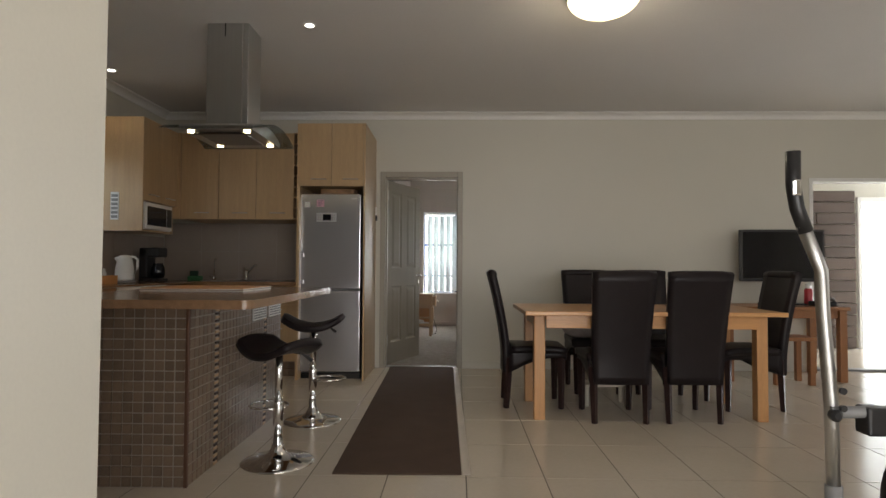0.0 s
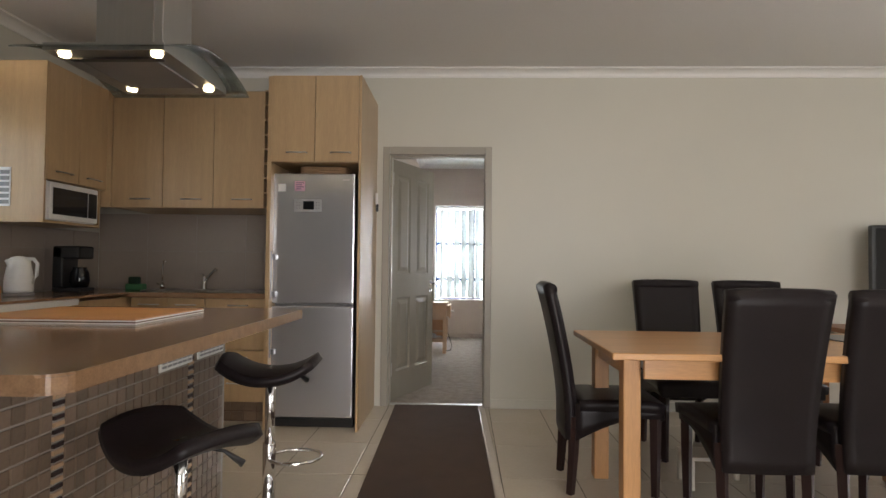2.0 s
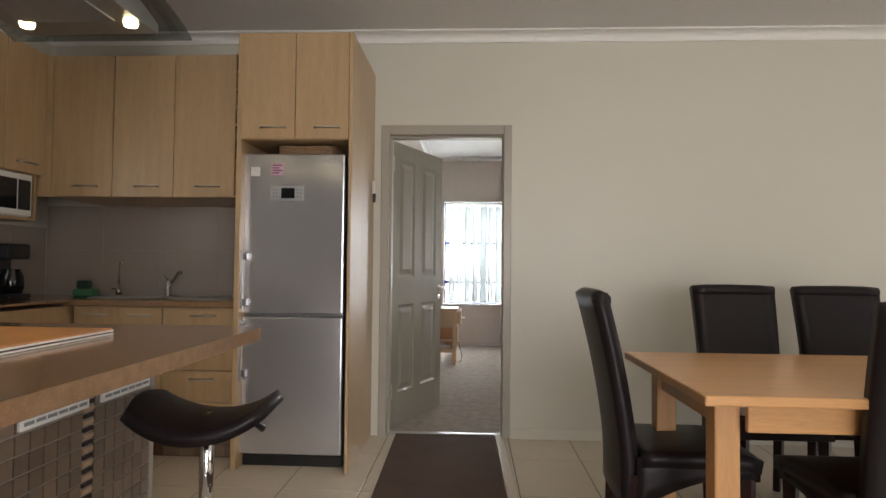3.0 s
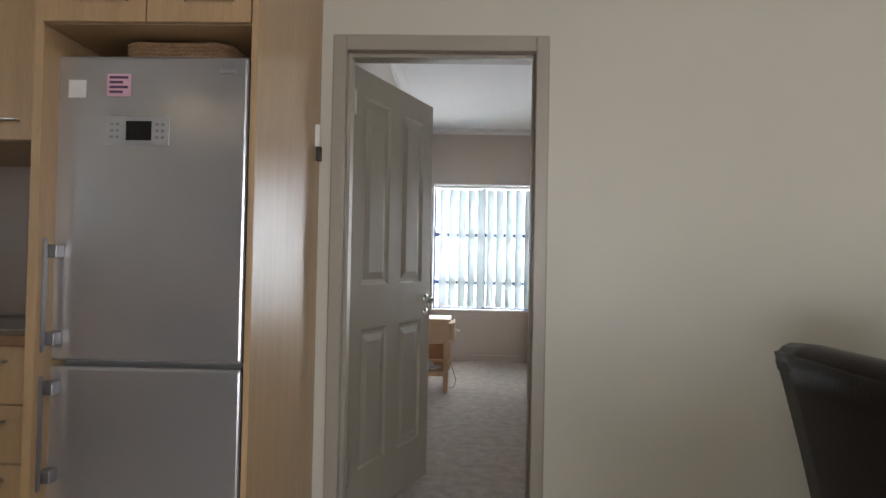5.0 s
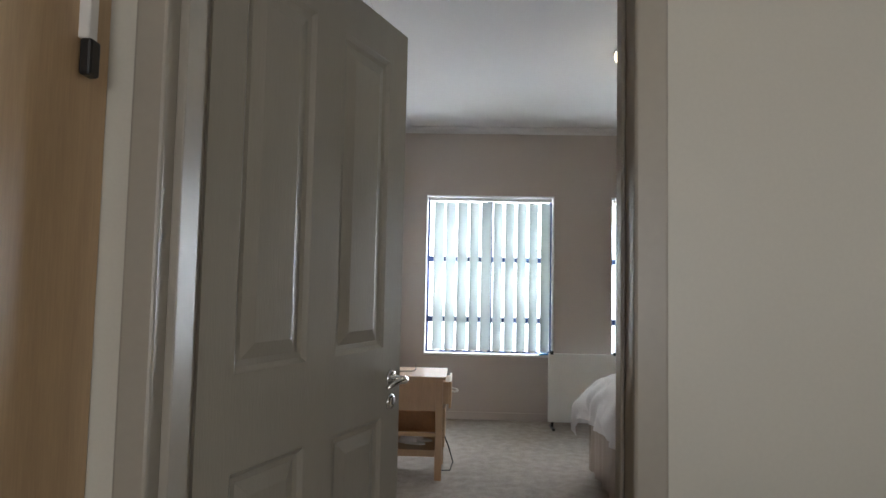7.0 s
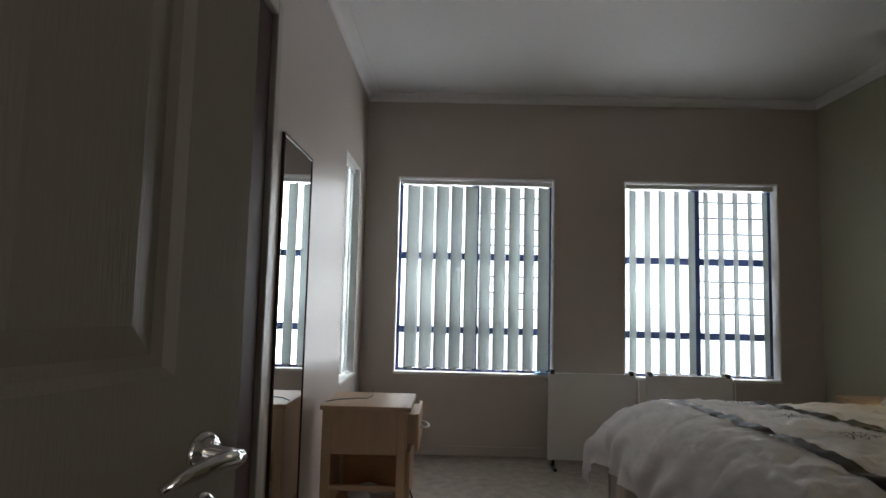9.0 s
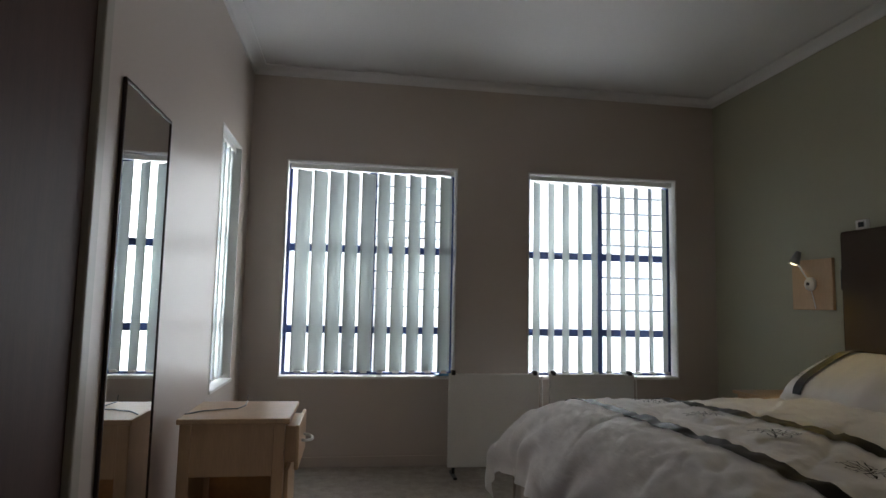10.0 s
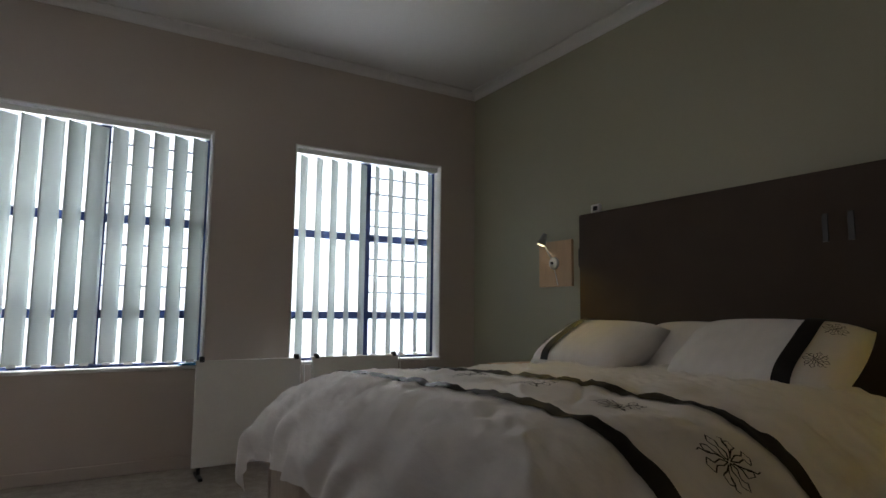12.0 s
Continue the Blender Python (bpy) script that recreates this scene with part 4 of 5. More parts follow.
# cooker hood
hd = thing("cooker_hood", (-1.42, 3.93, 0), 0, "steel island cooker hood with curved glass canopy, lamps lit", "cooker hood")
part("chimney", box(-0.145, 0.15, -0.12, 0.145, 2.06, CZ - 0.001, bevel=0.003), STEEL, hd)
part("seam", box(0.105, 0.112, -0.1215, -0.12, 2.06, CZ - 0.001, bevel=0), CHROME, hd)
part("slot", box(-0.02, -0.012, -0.122, -0.12, 2.72, CZ - 0.002, bevel=0), BLACK, hd)


def canopy(x0, x1, y0, y1, zlow, rise, thick):
    def f(u, v):
        return (x0 + (x1 - x0) * u, y0 + (y1 - y0) * v, zlow + rise * math.sin(math.pi * v) ** 0.8)
    return sheet(f, 4, 20, thick)


part("canopy", canopy(-0.38, 0.33, -0.31, 0.42, 2.035, 0.075, 0.006), HOODGLASS, hd, "smoked curved glass canopy", True)
bdy = bmesh.new()
low = []
for x in (-0.255, 0.245):
    top = [bdy.verts.new((x, -0.29 + 0.62 * v, 2.04 + 0.072 * math.sin(math.pi * (0.04 + 0.92 * v)) ** 0.8)) for v in np.linspace(0, 1, 21)]
    bot = [bdy.verts.new((x, -0.29 + 0.62 * v, 2.022)) for v in np.linspace(0, 1, 21)]
    low.append((top, bot))
    for i in range(20):
        bdy.faces.new((top[i], top[i + 1], bot[i + 1], bot[i]))
for i in range(20):
    bdy.faces.new((low[0][0][i], low[0][0][i + 1], low[1][0][i + 1], low[1][0][i]))
    bdy.faces.new((low[0][1][i], low[0][1][i + 1], low[1][1][i + 1], low[1][1][i]))
for k in (0, 20):
    bdy.faces.new((low[0][0][k], low[1][0][k], low[1][1][k], low[0][1][k]))
part("body", bdy, STEEL, hd, "brushed steel hood body")
part("filter", box(-0.17, 0.16, -0.17, 0.2, 2.014, 2.02, bevel=0.002), GREYP, hd)
part("filter_rim", box(-0.2, 0.19, -0.21, -0.175, 2.012, 2.021, bevel=0.002), BLACK, hd)
for x, y in ((-0.19, -0.25), (0.195, -0.25), (-0.18, 0.23), (0.2, 0.23)):
    part("lamp", lathe([(0.001, 2.008), (0.021, 2.009), (0.025, 2.02)], 18, Matrix.Translation((x, y, 0))), HOODGLOW, hd, smooth=True)
    bulb("hood_bulb", (-1.42 + x, 3.93 + y, 1.99), 2.5, (1.0, 0.75, 0.42), 0.025, 120)

# the last two downlights are assumed, added out of the camera's view
for p in ((-0.85, 3.84), (-2.82, 4.78), (-2.82, 2.4), (-0.85, 1.6)):
    dl = thing("downlight", (p[0], p[1], CZ - 0.012), 0, "small round recessed ceiling downlight, lit", "downlight", "downlights")
    part("rim", lathe([(0.034, 0.004), (0.045, 0.0), (0.046, 0.0115)], 24), WHITE, dl, smooth=True)
    part("lens", lathe([(0.001, 0.0), (0.03, 0.001), (0.033, 0.011)], 20), DOWNGLOW, dl, smooth=True)
    bulb("downlight_bulb", (p[0], p[1], CZ - 0.04), 5, (1.0, 0.86, 0.66), 0.03, 110)


def dome_lamp(x, y, r, watts):
    dm = thing("ceiling_lamp", (x, y, CZ), 0, "round glass dome ceiling lamp, lit", "ceiling lamp", "dome lamps")
    part("rim", lathe([(r, -0.001), (r + 0.01, -0.02), (r, -0.04), (r - 0.012, -0.03)], 40), CHROME, dm, smooth=True)
    part("dome", lathe([(r - 0.005, -0.03)] + [(r * math.cos(a), -0.035 - 0.11 * math.sin(a)) for a in np.linspace(0.1, 1.5, 10)], 40), LAMPGLOW, dm, smooth=True)
    part("finial", lathe([(0.002, -0.165), (0.01, -0.16), (0.012, -0.146)], 14), CHROME, dm, smooth=True)
    bulb("ceiling_bulb", (x, y, CZ - 0.22), watts, (1.0, 0.85, 0.6), 0.12)


dome_lamp(1.10, 3.38, 0.22, 9)
dome_lamp(1.07, 9.0, 0.2, 0.6)

# ---- dining area ----
rn = thing("runner_mat", (-0.15, 4.6, 0), 1.1, "long dark brown runner mat on the tiles", "mat")
part("surface", box(-0.345, 0.345, -1.70, 1.70, 0.001, 0.011, bevel=0.004), MAT, rn)
part("border", box(0.352, 0.395, -1.70, 1.72, 0.001, 0.005, bevel=0.001), mat("pale_edge_strip", (0.55, 0.49, 0.42), 0.4), rn)

TX0, TX1, TY0, TY1 = 0.685, 2.53, 3.95, 4.88
dt = thing("dining_table", ((TX0 + TX1) / 2, (TY0 + TY1) / 2, 0), 0, "long oiled pine dining table on square legs", "table")
hx, hy = (TX1 - TX0) / 2, (TY1 - TY0) / 2
part("tabletop", box(-hx, hx, -hy, hy, 0.765, 0.797, bevel=0.006), OAKTABLE, dt)
for sx in (-1, 1):
    part("apron", box(sx * (hx - 0.11) - 0.011, sx * (hx - 0.11) + 0.011, -hy + 0.16, hy - 0.16, 0.67, 0.765, bevel=0.003), OAKTABLE, dt)
    for sy in (-1, 1):
        part("leg", box(sx * (hx - 0.12) - 0.04, sx * (hx - 0.12) + 0.04, sy * (hy - 0.17) - 0.04, sy * (hy - 0.17) + 0.04, 0, 0.765, bevel=0.006), OAKLEG, dt)
for sy in (-1, 1):
    part("apron", box(-hx + 0.16, hx - 0.16, sy * (hy - 0.09) - 0.011, sy * (hy - 0.09) + 0.011, 0.67, 0.765, bevel=0.003), OAKTABLE, dt)


def dining_chair(m):
    """A high-backed leather chair; it faces +y, its back stands at y = 0."""
    c = thing("dining_chair", (0, 0, 0), 0, "high-backed dark brown leather dining chair", "chair", "chairs round the table")

    def back(u, v):
        z = 0.28 + 0.80 * u
        lean = 0.0 - 0.155 * max(0, u - 0.15) ** 1.5
        w = 0.190 + 0.028 * u
        a = 2 * v - 1
        return (w * a, lean + 0.012 * a * a, z)
    bm = sheet(back, 14, 8, 0.055)
    part("backrest", bm, LEATHER, c, smooth=True)
    roll = tube([(-0.219, -0.128, 1.05), (-0.15, -0.132, 1.056), (0, -0.135, 1.058), (0.15, -0.132, 1.056), (0.219, -0.128, 1.05)], 0.033, 14)
    part("top_roll", roll, LEATHER, c, smooth=True)

    def pad(u, v):
        a, b = 2 * u - 1, v
        return (0.222 * a * (1 + 0.04 * b), 0.02 + 0.43 * b, 0.485 + 0.018 * (1 - a * a) * (1 - (2 * b - 1) ** 2) - 0.012 * max(0, b - 0.85) * 6)
    part("seat_top", sheet(pad, 10, 10, 0.05), LEATHER, c, smooth=True)
    for s in (-1, 1):
        def side(u, v, s=s):
            y = 0.0 + 0.44 * u
            bottom = 0.28 + 0.12 * math.sin(min(1, u * 1.25) * math.pi / 2)
            return (s * 0.214, y, bottom + (0.47 - bottom) * v)
        part("seat_side", sheet(side, 10, 3, 0.014), LEATHER, c, smooth=True)
    part("seat_front", box(-0.214, 0.214, 0.425, 0.448, 0.39, 0.47, bevel=0.008), LEATHER, c)
    for sx in (-1, 1):
        for y, dy in ((0.0, -0.02), (0.41, 0.0)):
            part("leg", tube([(sx * 0.182, y + dy, 0), (sx * 0.185, y + dy * 0.35, 0.2), (sx * 0.185, y, 0.40)], [0.022, 0.027, 0.031], 4), DARKLEG, c)
    c.matrix_world = m
    return c


ch = dining_chair(pose(1.365, 4.02, 0, 0, 0, 0))
for x, y, rz in ((1.898, 4.04, 1), (1.44, 5.40, 180), (1.99, 5.40, 178), (0.615, 4.62, -91), (2.71, 4.6, 92)):
    copy_thing(ch, pose(x, y, 0, 0, 0, rz))
cu = thing("seat_cushion", (1.26, 5.05, 0.485), 8, "crumpled grey cushion on a dining chair seat", "cushion")


def cushion(w, d, h, seed=0.0):
    bm = bmesh.new()
    n = 16
    sides = []
    for s in (1, -1):
        g = []
        for i in range(n + 1):
            row = []
            for j in range(n + 1):
                a, b = 2 * i / n - 1, 2 * j / n - 1
                k = (max(0.0, (1 - a ** 4) * (1 - b ** 4))) ** 0.5
                wob = 0.10 * noise.noise(Vector((a * 2 + seed, b * 2, s)))
                row.append(bm.verts.new((w / 2 * a * (1 - 0.06 * b * b), d / 2 * b * (1 - 0.06 * a * a), s * h / 2 * k * (1 + wob))))
            g.append(row)
        sides.append(g)
        for i in range(n):
            for j in range(n):
                bm.faces.new((g[i][j], g[i + 1][j], g[i + 1][j + 1], g[i][j + 1]))
    bmesh.ops.remove_doubles(bm, verts=bm.verts, dist=0.0008)
    return bm


part("pad", cushion(0.34, 0.34, 0.10), CUSHION, cu, smooth=True)
cu.matrix_world = pose(1.34, 5.10, 0.545, 4, 0, 8)
ws = thing("step_stool", (1.40, 4.62, 0), 0, "low cream painted wooden step stool under the table", "stool")
part("top", box(-0.17, 0.17, -0.1, 0.1, 0.155, 0.175, bevel=0.004), CREAMW, ws)
for sx in (-1, 1):
    for sy in (-1, 1):
        part("leg", box(sx * 0.155 - 0.012, sx * 0.155 + 0.012, sy * 0.085 - 0.012, sy * 0.085 + 0.012, 0, 0.155, bevel=0.003), CREAMW, ws)
pc = thing("paper_sheet", (2.15, 4.62, 0.798), 14, "grey place mats stacked on the table", "mat")
part("sheet", box(-0.2, 0.2, -0.14, 0.14, 0, 0.006, bevel=0.002), GREYP, pc)

# television corner
tt = thing("side_table", (3.45, 5.92, 0), 0, "red-brown wooden table under the television", "table")
part("tabletop", box(-0.62, 0.60, -0.30, 0.30, 0.70, 0.735, bevel=0.006), REDWOOD, tt)
for sx in (-0.56, 0.54):
    for sy in (-0.25, 0.25):
        part("leg", box(sx - 0.035, sx + 0.035, sy - 0.035, sy + 0.035, 0, 0.70, bevel=0.005), REDWOOD, tt)
part("apron", box(-0.52, 0.5, -0.26, -0.24, 0.62, 0.70, bevel=0.003), REDWOOD, tt)
ls = thing("low_stool", (3.42, 5.60, 0), 0, "low red-brown wooden stool", "stool")
part("top", box(-0.2, 0.2, -0.15, 0.15, 0.42, 0.455, bevel=0.006), REDWOOD, ls)
for sx in (-1, 1):
    for sy in (-1, 1):
        part("leg", box(sx * 0.165 - 0.025, sx * 0.165 + 0.025, sy * 0.115 - 0.025, sy * 0.115 + 0.025, 0, 0.42, bevel=0.004), REDWOOD, ls)
tv = thing("television", (3.58, 5.98, 0.736), -4, "black flat television on its stand", "television")
part("case", box(-0.42, 0.42, -0.025, 0.03, 0.24, 0.78, bevel=0.01), BLACK, tv)
part("screen", box(-0.395, 0.395, -0.028, -0.025, 0.275, 0.755, bevel=0.001), SCREEN, tv)
part("neck", box(-0.06, 0.06, -0.01, 0.03, 0.015, 0.25, bevel=0.008), BLACK, tv)
part("foot", box(-0.2, 0.2, -0.11, 0.11, 0, 0.016, bevel=0.006), BLACK, tv)
ph = thing("telephone", (3.86, 5.76, 0.736), 10, "black desk telephone on the side table", "telephone")
part("body", box(-0.1, 0.1, -0.08, 0.08, 0, 0.05, bevel=0.014), BLACK, ph)
part("receiver", tube([(-0.085, -0.05, 0.06), (-0.06, -0.05, 0.075), (0.06, -0.05, 0.075), (0.085, -0.05, 0.06)], 0.018, 10), BLACK, ph, smooth=True)
rb = thing("red_flask", (3.84, 5.96, 0.736), 0, "red plastic flask with pale cap", "flask")
part("body", lathe([(0.036, 0), (0.04, 0.01), (0.04, 0.15), (0.03, 0.17)], 18), RED, rb, smooth=True)
part("cap", lathe([(0.028, 0.17), (0.03, 0.175), (0.03, 0.21), (0.02, 0.22)], 18), WHITE, rb, smooth=True)

# exercise machine beside the camera's start
el = thing("elliptical_trainer", (1.415, 1.86, 0), 0, "grey and black elliptical trainer with swinging arms", "exercise machine")
part("arm", tube([(0.12, 0.02, 0.30), (0.115, 0.02, 0.62), (0.085, 0.01, 0.95), (0.075, 0.0, 1.10), (0.0, -0.02, 1.26)], 0.023, 14), STEEL, el, smooth=True)
part("grip", tube([(0.012, -0.02, 1.235), (-0.02, -0.022, 1.32), (-0.032, -0.022, 1.40), (-0.03, -0.02, 1.52)], 0.025, 14), BLACK, el, smooth=True)
part("sensor", box(-0.045, -0.015, -0.05, -0.036, 1.36, 1.42, bevel=0.008), CHROME, el)
part("pivot_bar", tube([(0.10, 0.0, 0.60), (0.28, 0.02, 0.60), (0.5, 0.06, 0.58)], 0.022, 12), GREYP, el, smooth=True)
for z in (0.62, 0.68):
    part("bolt", lathe([(0.012, 0), (0.012, 0.012)], 10, Matrix.Translation((0.128, -0.02, z)) @ Matrix.Rotation(radians(90), 4, "X")), BLACK, el)
part("knob", lathe([(0.02, 0), (0.022, 0.02), (0.012, 0.03)], 14, Matrix.Translation((0.09, -0.03, 0.60)) @ Matrix.Rotation(radians(90), 4, "X")), BLACK, el)
part("clamp", box(0.22, 0.29, -0.02, 0.06, 0.52, 0.62, bevel=0.01), BLACK, el)
part("saddle", tube([(0.28, -0.06, 0.72), (0.36, -0.05, 0.735), (0.48, -0.03, 0.71), (0.6, 0.0, 0.68)], [0.035, 0.06, 0.075, 0.05], 14), BLACK, el, smooth=True)
part("flywheel", lathe([(0.02, -0.05), (0.25, -0.045), (0.27, -0.02), (0.27, 0.02), (0.25, 0.045), (0.02, 0.05)], 40, Matrix.Translation((0.55, 0.0, 0.30)) @ Matrix.Rotation(radians(90), 4, "X")), BLACK, el, smooth=True)
for a in range(5):
    part("vent", box(0.36, 0.40, -0.058, -0.05, 0.2 + a * 0.03, 0.212 + a * 0.03, bevel=0.002), GREYP, el)
part("post", tube([(0.5, 0.06, 0.1), (0.5, 0.06, 0.68)], 0.03, 12), GREYP, el, smooth=True)
part("foot_bar", tube([(0.12, -0.28, 0.04), (0.12, 0.32, 0.04)], 0.035, 12), BLACK, el, smooth=True)
part("foot_bar", tube([(0.95, -0.28, 0.04), (0.95, 0.32, 0.04)], 0.035, 12), BLACK, el, smooth=True)
part("frame_bar", tube([(0.12, 0.02, 0.05), (0.95, 0.02, 0.05)], 0.03, 12), GREYP, el, smooth=True)
part("arm_socket", tube([(0.12, 0.02, 0.04), (0.12, 0.02, 0.34)], 0.028, 12), GREYP, el, smooth=True)

# ---- bedroom ----
# bed: base, valance, duvet with two dark bands, pillows
EX0, EX1, EY0, EY1, ET = 0.83, 2.79, 7.64, 9.52, 0.725
bed = thing("bed", ((EX0 + EX1) / 2, (EY0 + EY1) / 2, 0), 0, "large bed base with mattress and beige valance", "bed")
bhx, bhy = (EX1 - EX0) / 2, (EY1 - EY0) / 2
part("base", box(-bhx + 0.04, bhx, -bhy + 0.29, bhy - 0.04, 0.08, 0.38, bevel=0.01), VALANCE, bed)
part("mattress", box(-bhx + 0.06, bhx - 0.01, -bhy + 0.27, bhy - 0.05, 0.38, 0.625, bevel=0.07, seg=4), LINEN, bed)
for sx in (-1, 1):
    for sy in (-1, 1):
        part("foot", box(sx * (bhx - 0.12) - 0.03, sx * (bhx - 0.12) + 0.03, (bhy - 0.12 if sy > 0 else 0.37 - bhy) - 0.03, (bhy - 0.12 if sy > 0 else 0.37 - bhy) + 0.03, 0.004, 0.08, bevel=0.004), DARKLEG, bed)


def skirt_sheet(x0, y0, x1, y1, nx, ny):
    L = math.hypot(x1 - x0, y1 - y0)

    def f(u, v):
        wv = 0.012 * math.sin(u * L * 34) * (1 - v) + 0.004 * math.sin(u * L * 90)
        return (x0 + (x1 - x0) * u + nx * wv, y0 + (y1 - y0) * u + ny * wv, 0.02 + 0.47 * v)
    return sheet(f, int(L * 50), 3, 0.003)


part("valance", skirt_sheet(-bhx + 0.015, -bhy + 0.25, -bhx + 0.015, bhy, 1, 0), VALANCE, bed, "pleated beige valance", True)
part("valance", skirt_sheet(-bhx, bhy - 0.015, bhx, bhy - 0.015, 0, 1), VALANCE, bed, "pleated beige valance", True)
part("valance", skirt_sheet(-bhx, -bhy + 0.25, bhx, -bhy + 0.25, 0, 1), VALANCE, bed, "pleated beige valance", True)


def over(d, r=0.16):
    """Cloth that runs d past a rounded edge: how far out and how far down it lies."""
    if d <= 0:
        return d, 0.0
    q = r * math.pi / 2
    if d < q:
        return r * math.sin(d / r), r * (1 - math.cos(d / r))
    return r + 0.06 * (d - q), r + (d - q)


def duvet_at(x, y, lift=0.0):
    """The duvet's surface at cloth coordinates x, y."""
    rx, rn_, rf = 0.26, 0.40, 0.22
    ex, en, ef = EX0 + rx - 0.03, EY0 + 0.45, EY1 - rf + 0.03
    ox, dx = over(ex - x, rx)
    lo, d1 = over(en - y, rn_)
    hi, d2 = over(y - ef, rf)
    px = ex - ox
    py = y
    if y < en:
        py = en - lo
    elif y > ef:
        py = ef + hi
    dy = max(d1, d2)
    down = math.hypot(dx, dy) if min(dx, dy) > 0 else dx + dy
    down = min(down, max(dx, dy) * 1.45)
    p = Vector((x * 1.7, y * 1.7, 0))
    puff = 0.020 * noise.noise(p) + 0.008 * noise.noise(p * 2.6) + 0.02 * math.sin((y - EY0) / (EY1 - EY0) * math.pi)
    crease = 0.016 * (1 - min(1, 5 * abs(noise.noise(Vector((x * 2.6 + y * 1.4, y * 4.5 - x * 3.8, 3.1)))))) * (0.4 + abs(noise.noise(p * 1.3))) + 0.009 * noise.noise(Vector((x * 9, y * 13 - x * 8, 1))) + 0.006 * noise.noise(Vector((x * 26, y * 31 - x * 17, 5)))
    hang = min(1.0, down / 0.25)
    fold = 0.016 * hang * (math.sin((x + y) * 21 + 4.5 * noise.noise(p * 2.1)) + 1.2 * noise.noise(p * 4.3))
    flare = 0.05 * hang * (1 if min(dx, dy) > 0.04 else 0)
    z = ET + (puff - crease) * (1 - 0.6 * hang) - down + lift
    sx = -1 if dx > 0.02 else 0
    sy = (1 if d2 > 0.02 else -1) if dy > 0.02 else 0
    return Vector((px + sx * (fold + flare + 0.5 * lift), py + sy * (fold + flare + 0.5 * lift), max(z, 0.03)))


dv = thing("duvet", (0, 0, 0), 0, "rumpled white duvet with two black bands and embroidery", "duvet")
CX0, CX1, CY0, CY1 = EX0 - 0.27, 2.50, EY0 - 0.50, EY1 + 0.30
part("cover", sheet(lambda u, v: duvet_at(CX0 + (CX1 - CX0) * u, CY0 + (CY1 - CY0) * v), 190, 210), LINEN, dv, smooth=True)
for c, lean in ((1.10, 0.055), (1.53, 0.09)):
    part("band", sheet(lambda u, v, c=c, lean=lean: duvet_at(c + lean * (9.2 - CY0 - (CY1 - CY0) * v) - 0.035 + 0.07 * u, CY0 + (CY1 - CY0) * v, 0.004), 5, 150), STRIPE, dv, "sewn black satin band", True)


def flourish():
    """Strokes of a scrolled cross, in a unit square."""
    out = []
    for q in range(4):
        a = q * math.pi / 2

        def rot(p, a=a):
            return (p[0] * math.cos(a) - p[1] * math.sin(a), p[0] * math.sin(a) + p[1] * math.cos(a))
        out.append([rot(p) for p in ((0.0, 0.05), (0.12, 0.3), (0.05, 0.55), (0.2, 0.78), (0.0, 1.0), (-0.2, 0.78), (-0.05, 0.55), (-0.12, 0.3), (0.0, 0.05))])
        out.append([rot(p) for p in ((0.08, 0.1), (0.35, 0.3), (0.62, 0.36), (0.66, 0.62), (0.42, 0.66), (0.36, 0.45))])
        out.append([rot(p) for p in ((0.1, 0.08), (0.3, 0.35), (0.36, 0.62), (0.55, 0.78), (0.5, 0.92))])
    return out


def embroider(place, size, parent, turn=0.0):
    bm = bmesh.new()
    for stroke in flourish():
        pts = []
        for p, q in zip(stroke, stroke[1:]):
            for k in range(4):
                pts.append((p[0] + (q[0] - p[0]) * k / 4, p[1] + (q[1] - p[1]) * k / 4))
        pts.append(stroke[-1])
        prev = None
        for i, (a, b) in enumerate(pts):
            a2, b2 = pts[min(i + 1, len(pts) - 1)]
            a1, b1 = pts[max(i - 1, 0)]
            n = Vector((-(b2 - b1), a2 - a1))
            n = n.normalized() * 0.024 if n.length else Vector((0.024, 0))
            pair = [bm.verts.new(place((a + s * n.x) * size, (b + s * n.y) * size)) for s in (-1, 1)]
            if prev:
                bm.faces.new((prev[0], prev[1], pair[1], pair[0]))
            prev = pair
    return part("embroidery", bm, STRIPE, parent, "black scrolled embroidery")


for y in (7.82, 8.16, 8.51, 8.88, 9.28):
    embroider(lambda a, b, y=y: duvet_at(1.40 + 0.03 * (9.2 - y) + a, y + b, 0.005), 0.076, dv)


def pillow(p, tilt, rz, label, band):
    c = thing("pillow", p, 0, label, "pillow", "pillows on the bed")
    w, d, h = 0.72, 0.46, 0.19
    part("case", cushion(w, d, h, p[1]), LINEN, c, smooth=True)

    def top(x, y, lift):
        a, b = 2 * x / w, 2 * y / d
        k = (max(0.0, (1 - a ** 4) * (1 - b ** 4))) ** 0.5
        return Vector((x * (1 - 0.06 * b * b), y * (1 - 0.06 * a * a), h / 2 * k * 1.06 + lift))
    part("band", sheet(lambda u, v: top(band * 0.18 - 0.035 + 0.07 * u, -0.215 + 0.43 * v, 0.006), 4, 20), STRIPE, c, "black satin band", True)
    for q in (-0.1, 0.1):
        embroider(lambda a, b, q=q: top(band * 0.265 + a, q + b, 0.008), 0.042, c)
    c.matrix_world = Matrix.Translation(p) @ Matrix.Rotation(radians(rz), 4, "Z") @ Matrix.Rotation(radians(tilt), 4, "X")
    return c


pillow((2.48, 9.28, 0.79), 30, -92, "white pillow with a black band, leaning on the headboard", -1)
pillow((2.46, 8.36, 0.805), 33, -87, "white pillow with a black band and embroidery", 1)
pillow((2.65, 8.8, 0.76), 45, -90, "white sleeping pillow tucked behind the others", 1)

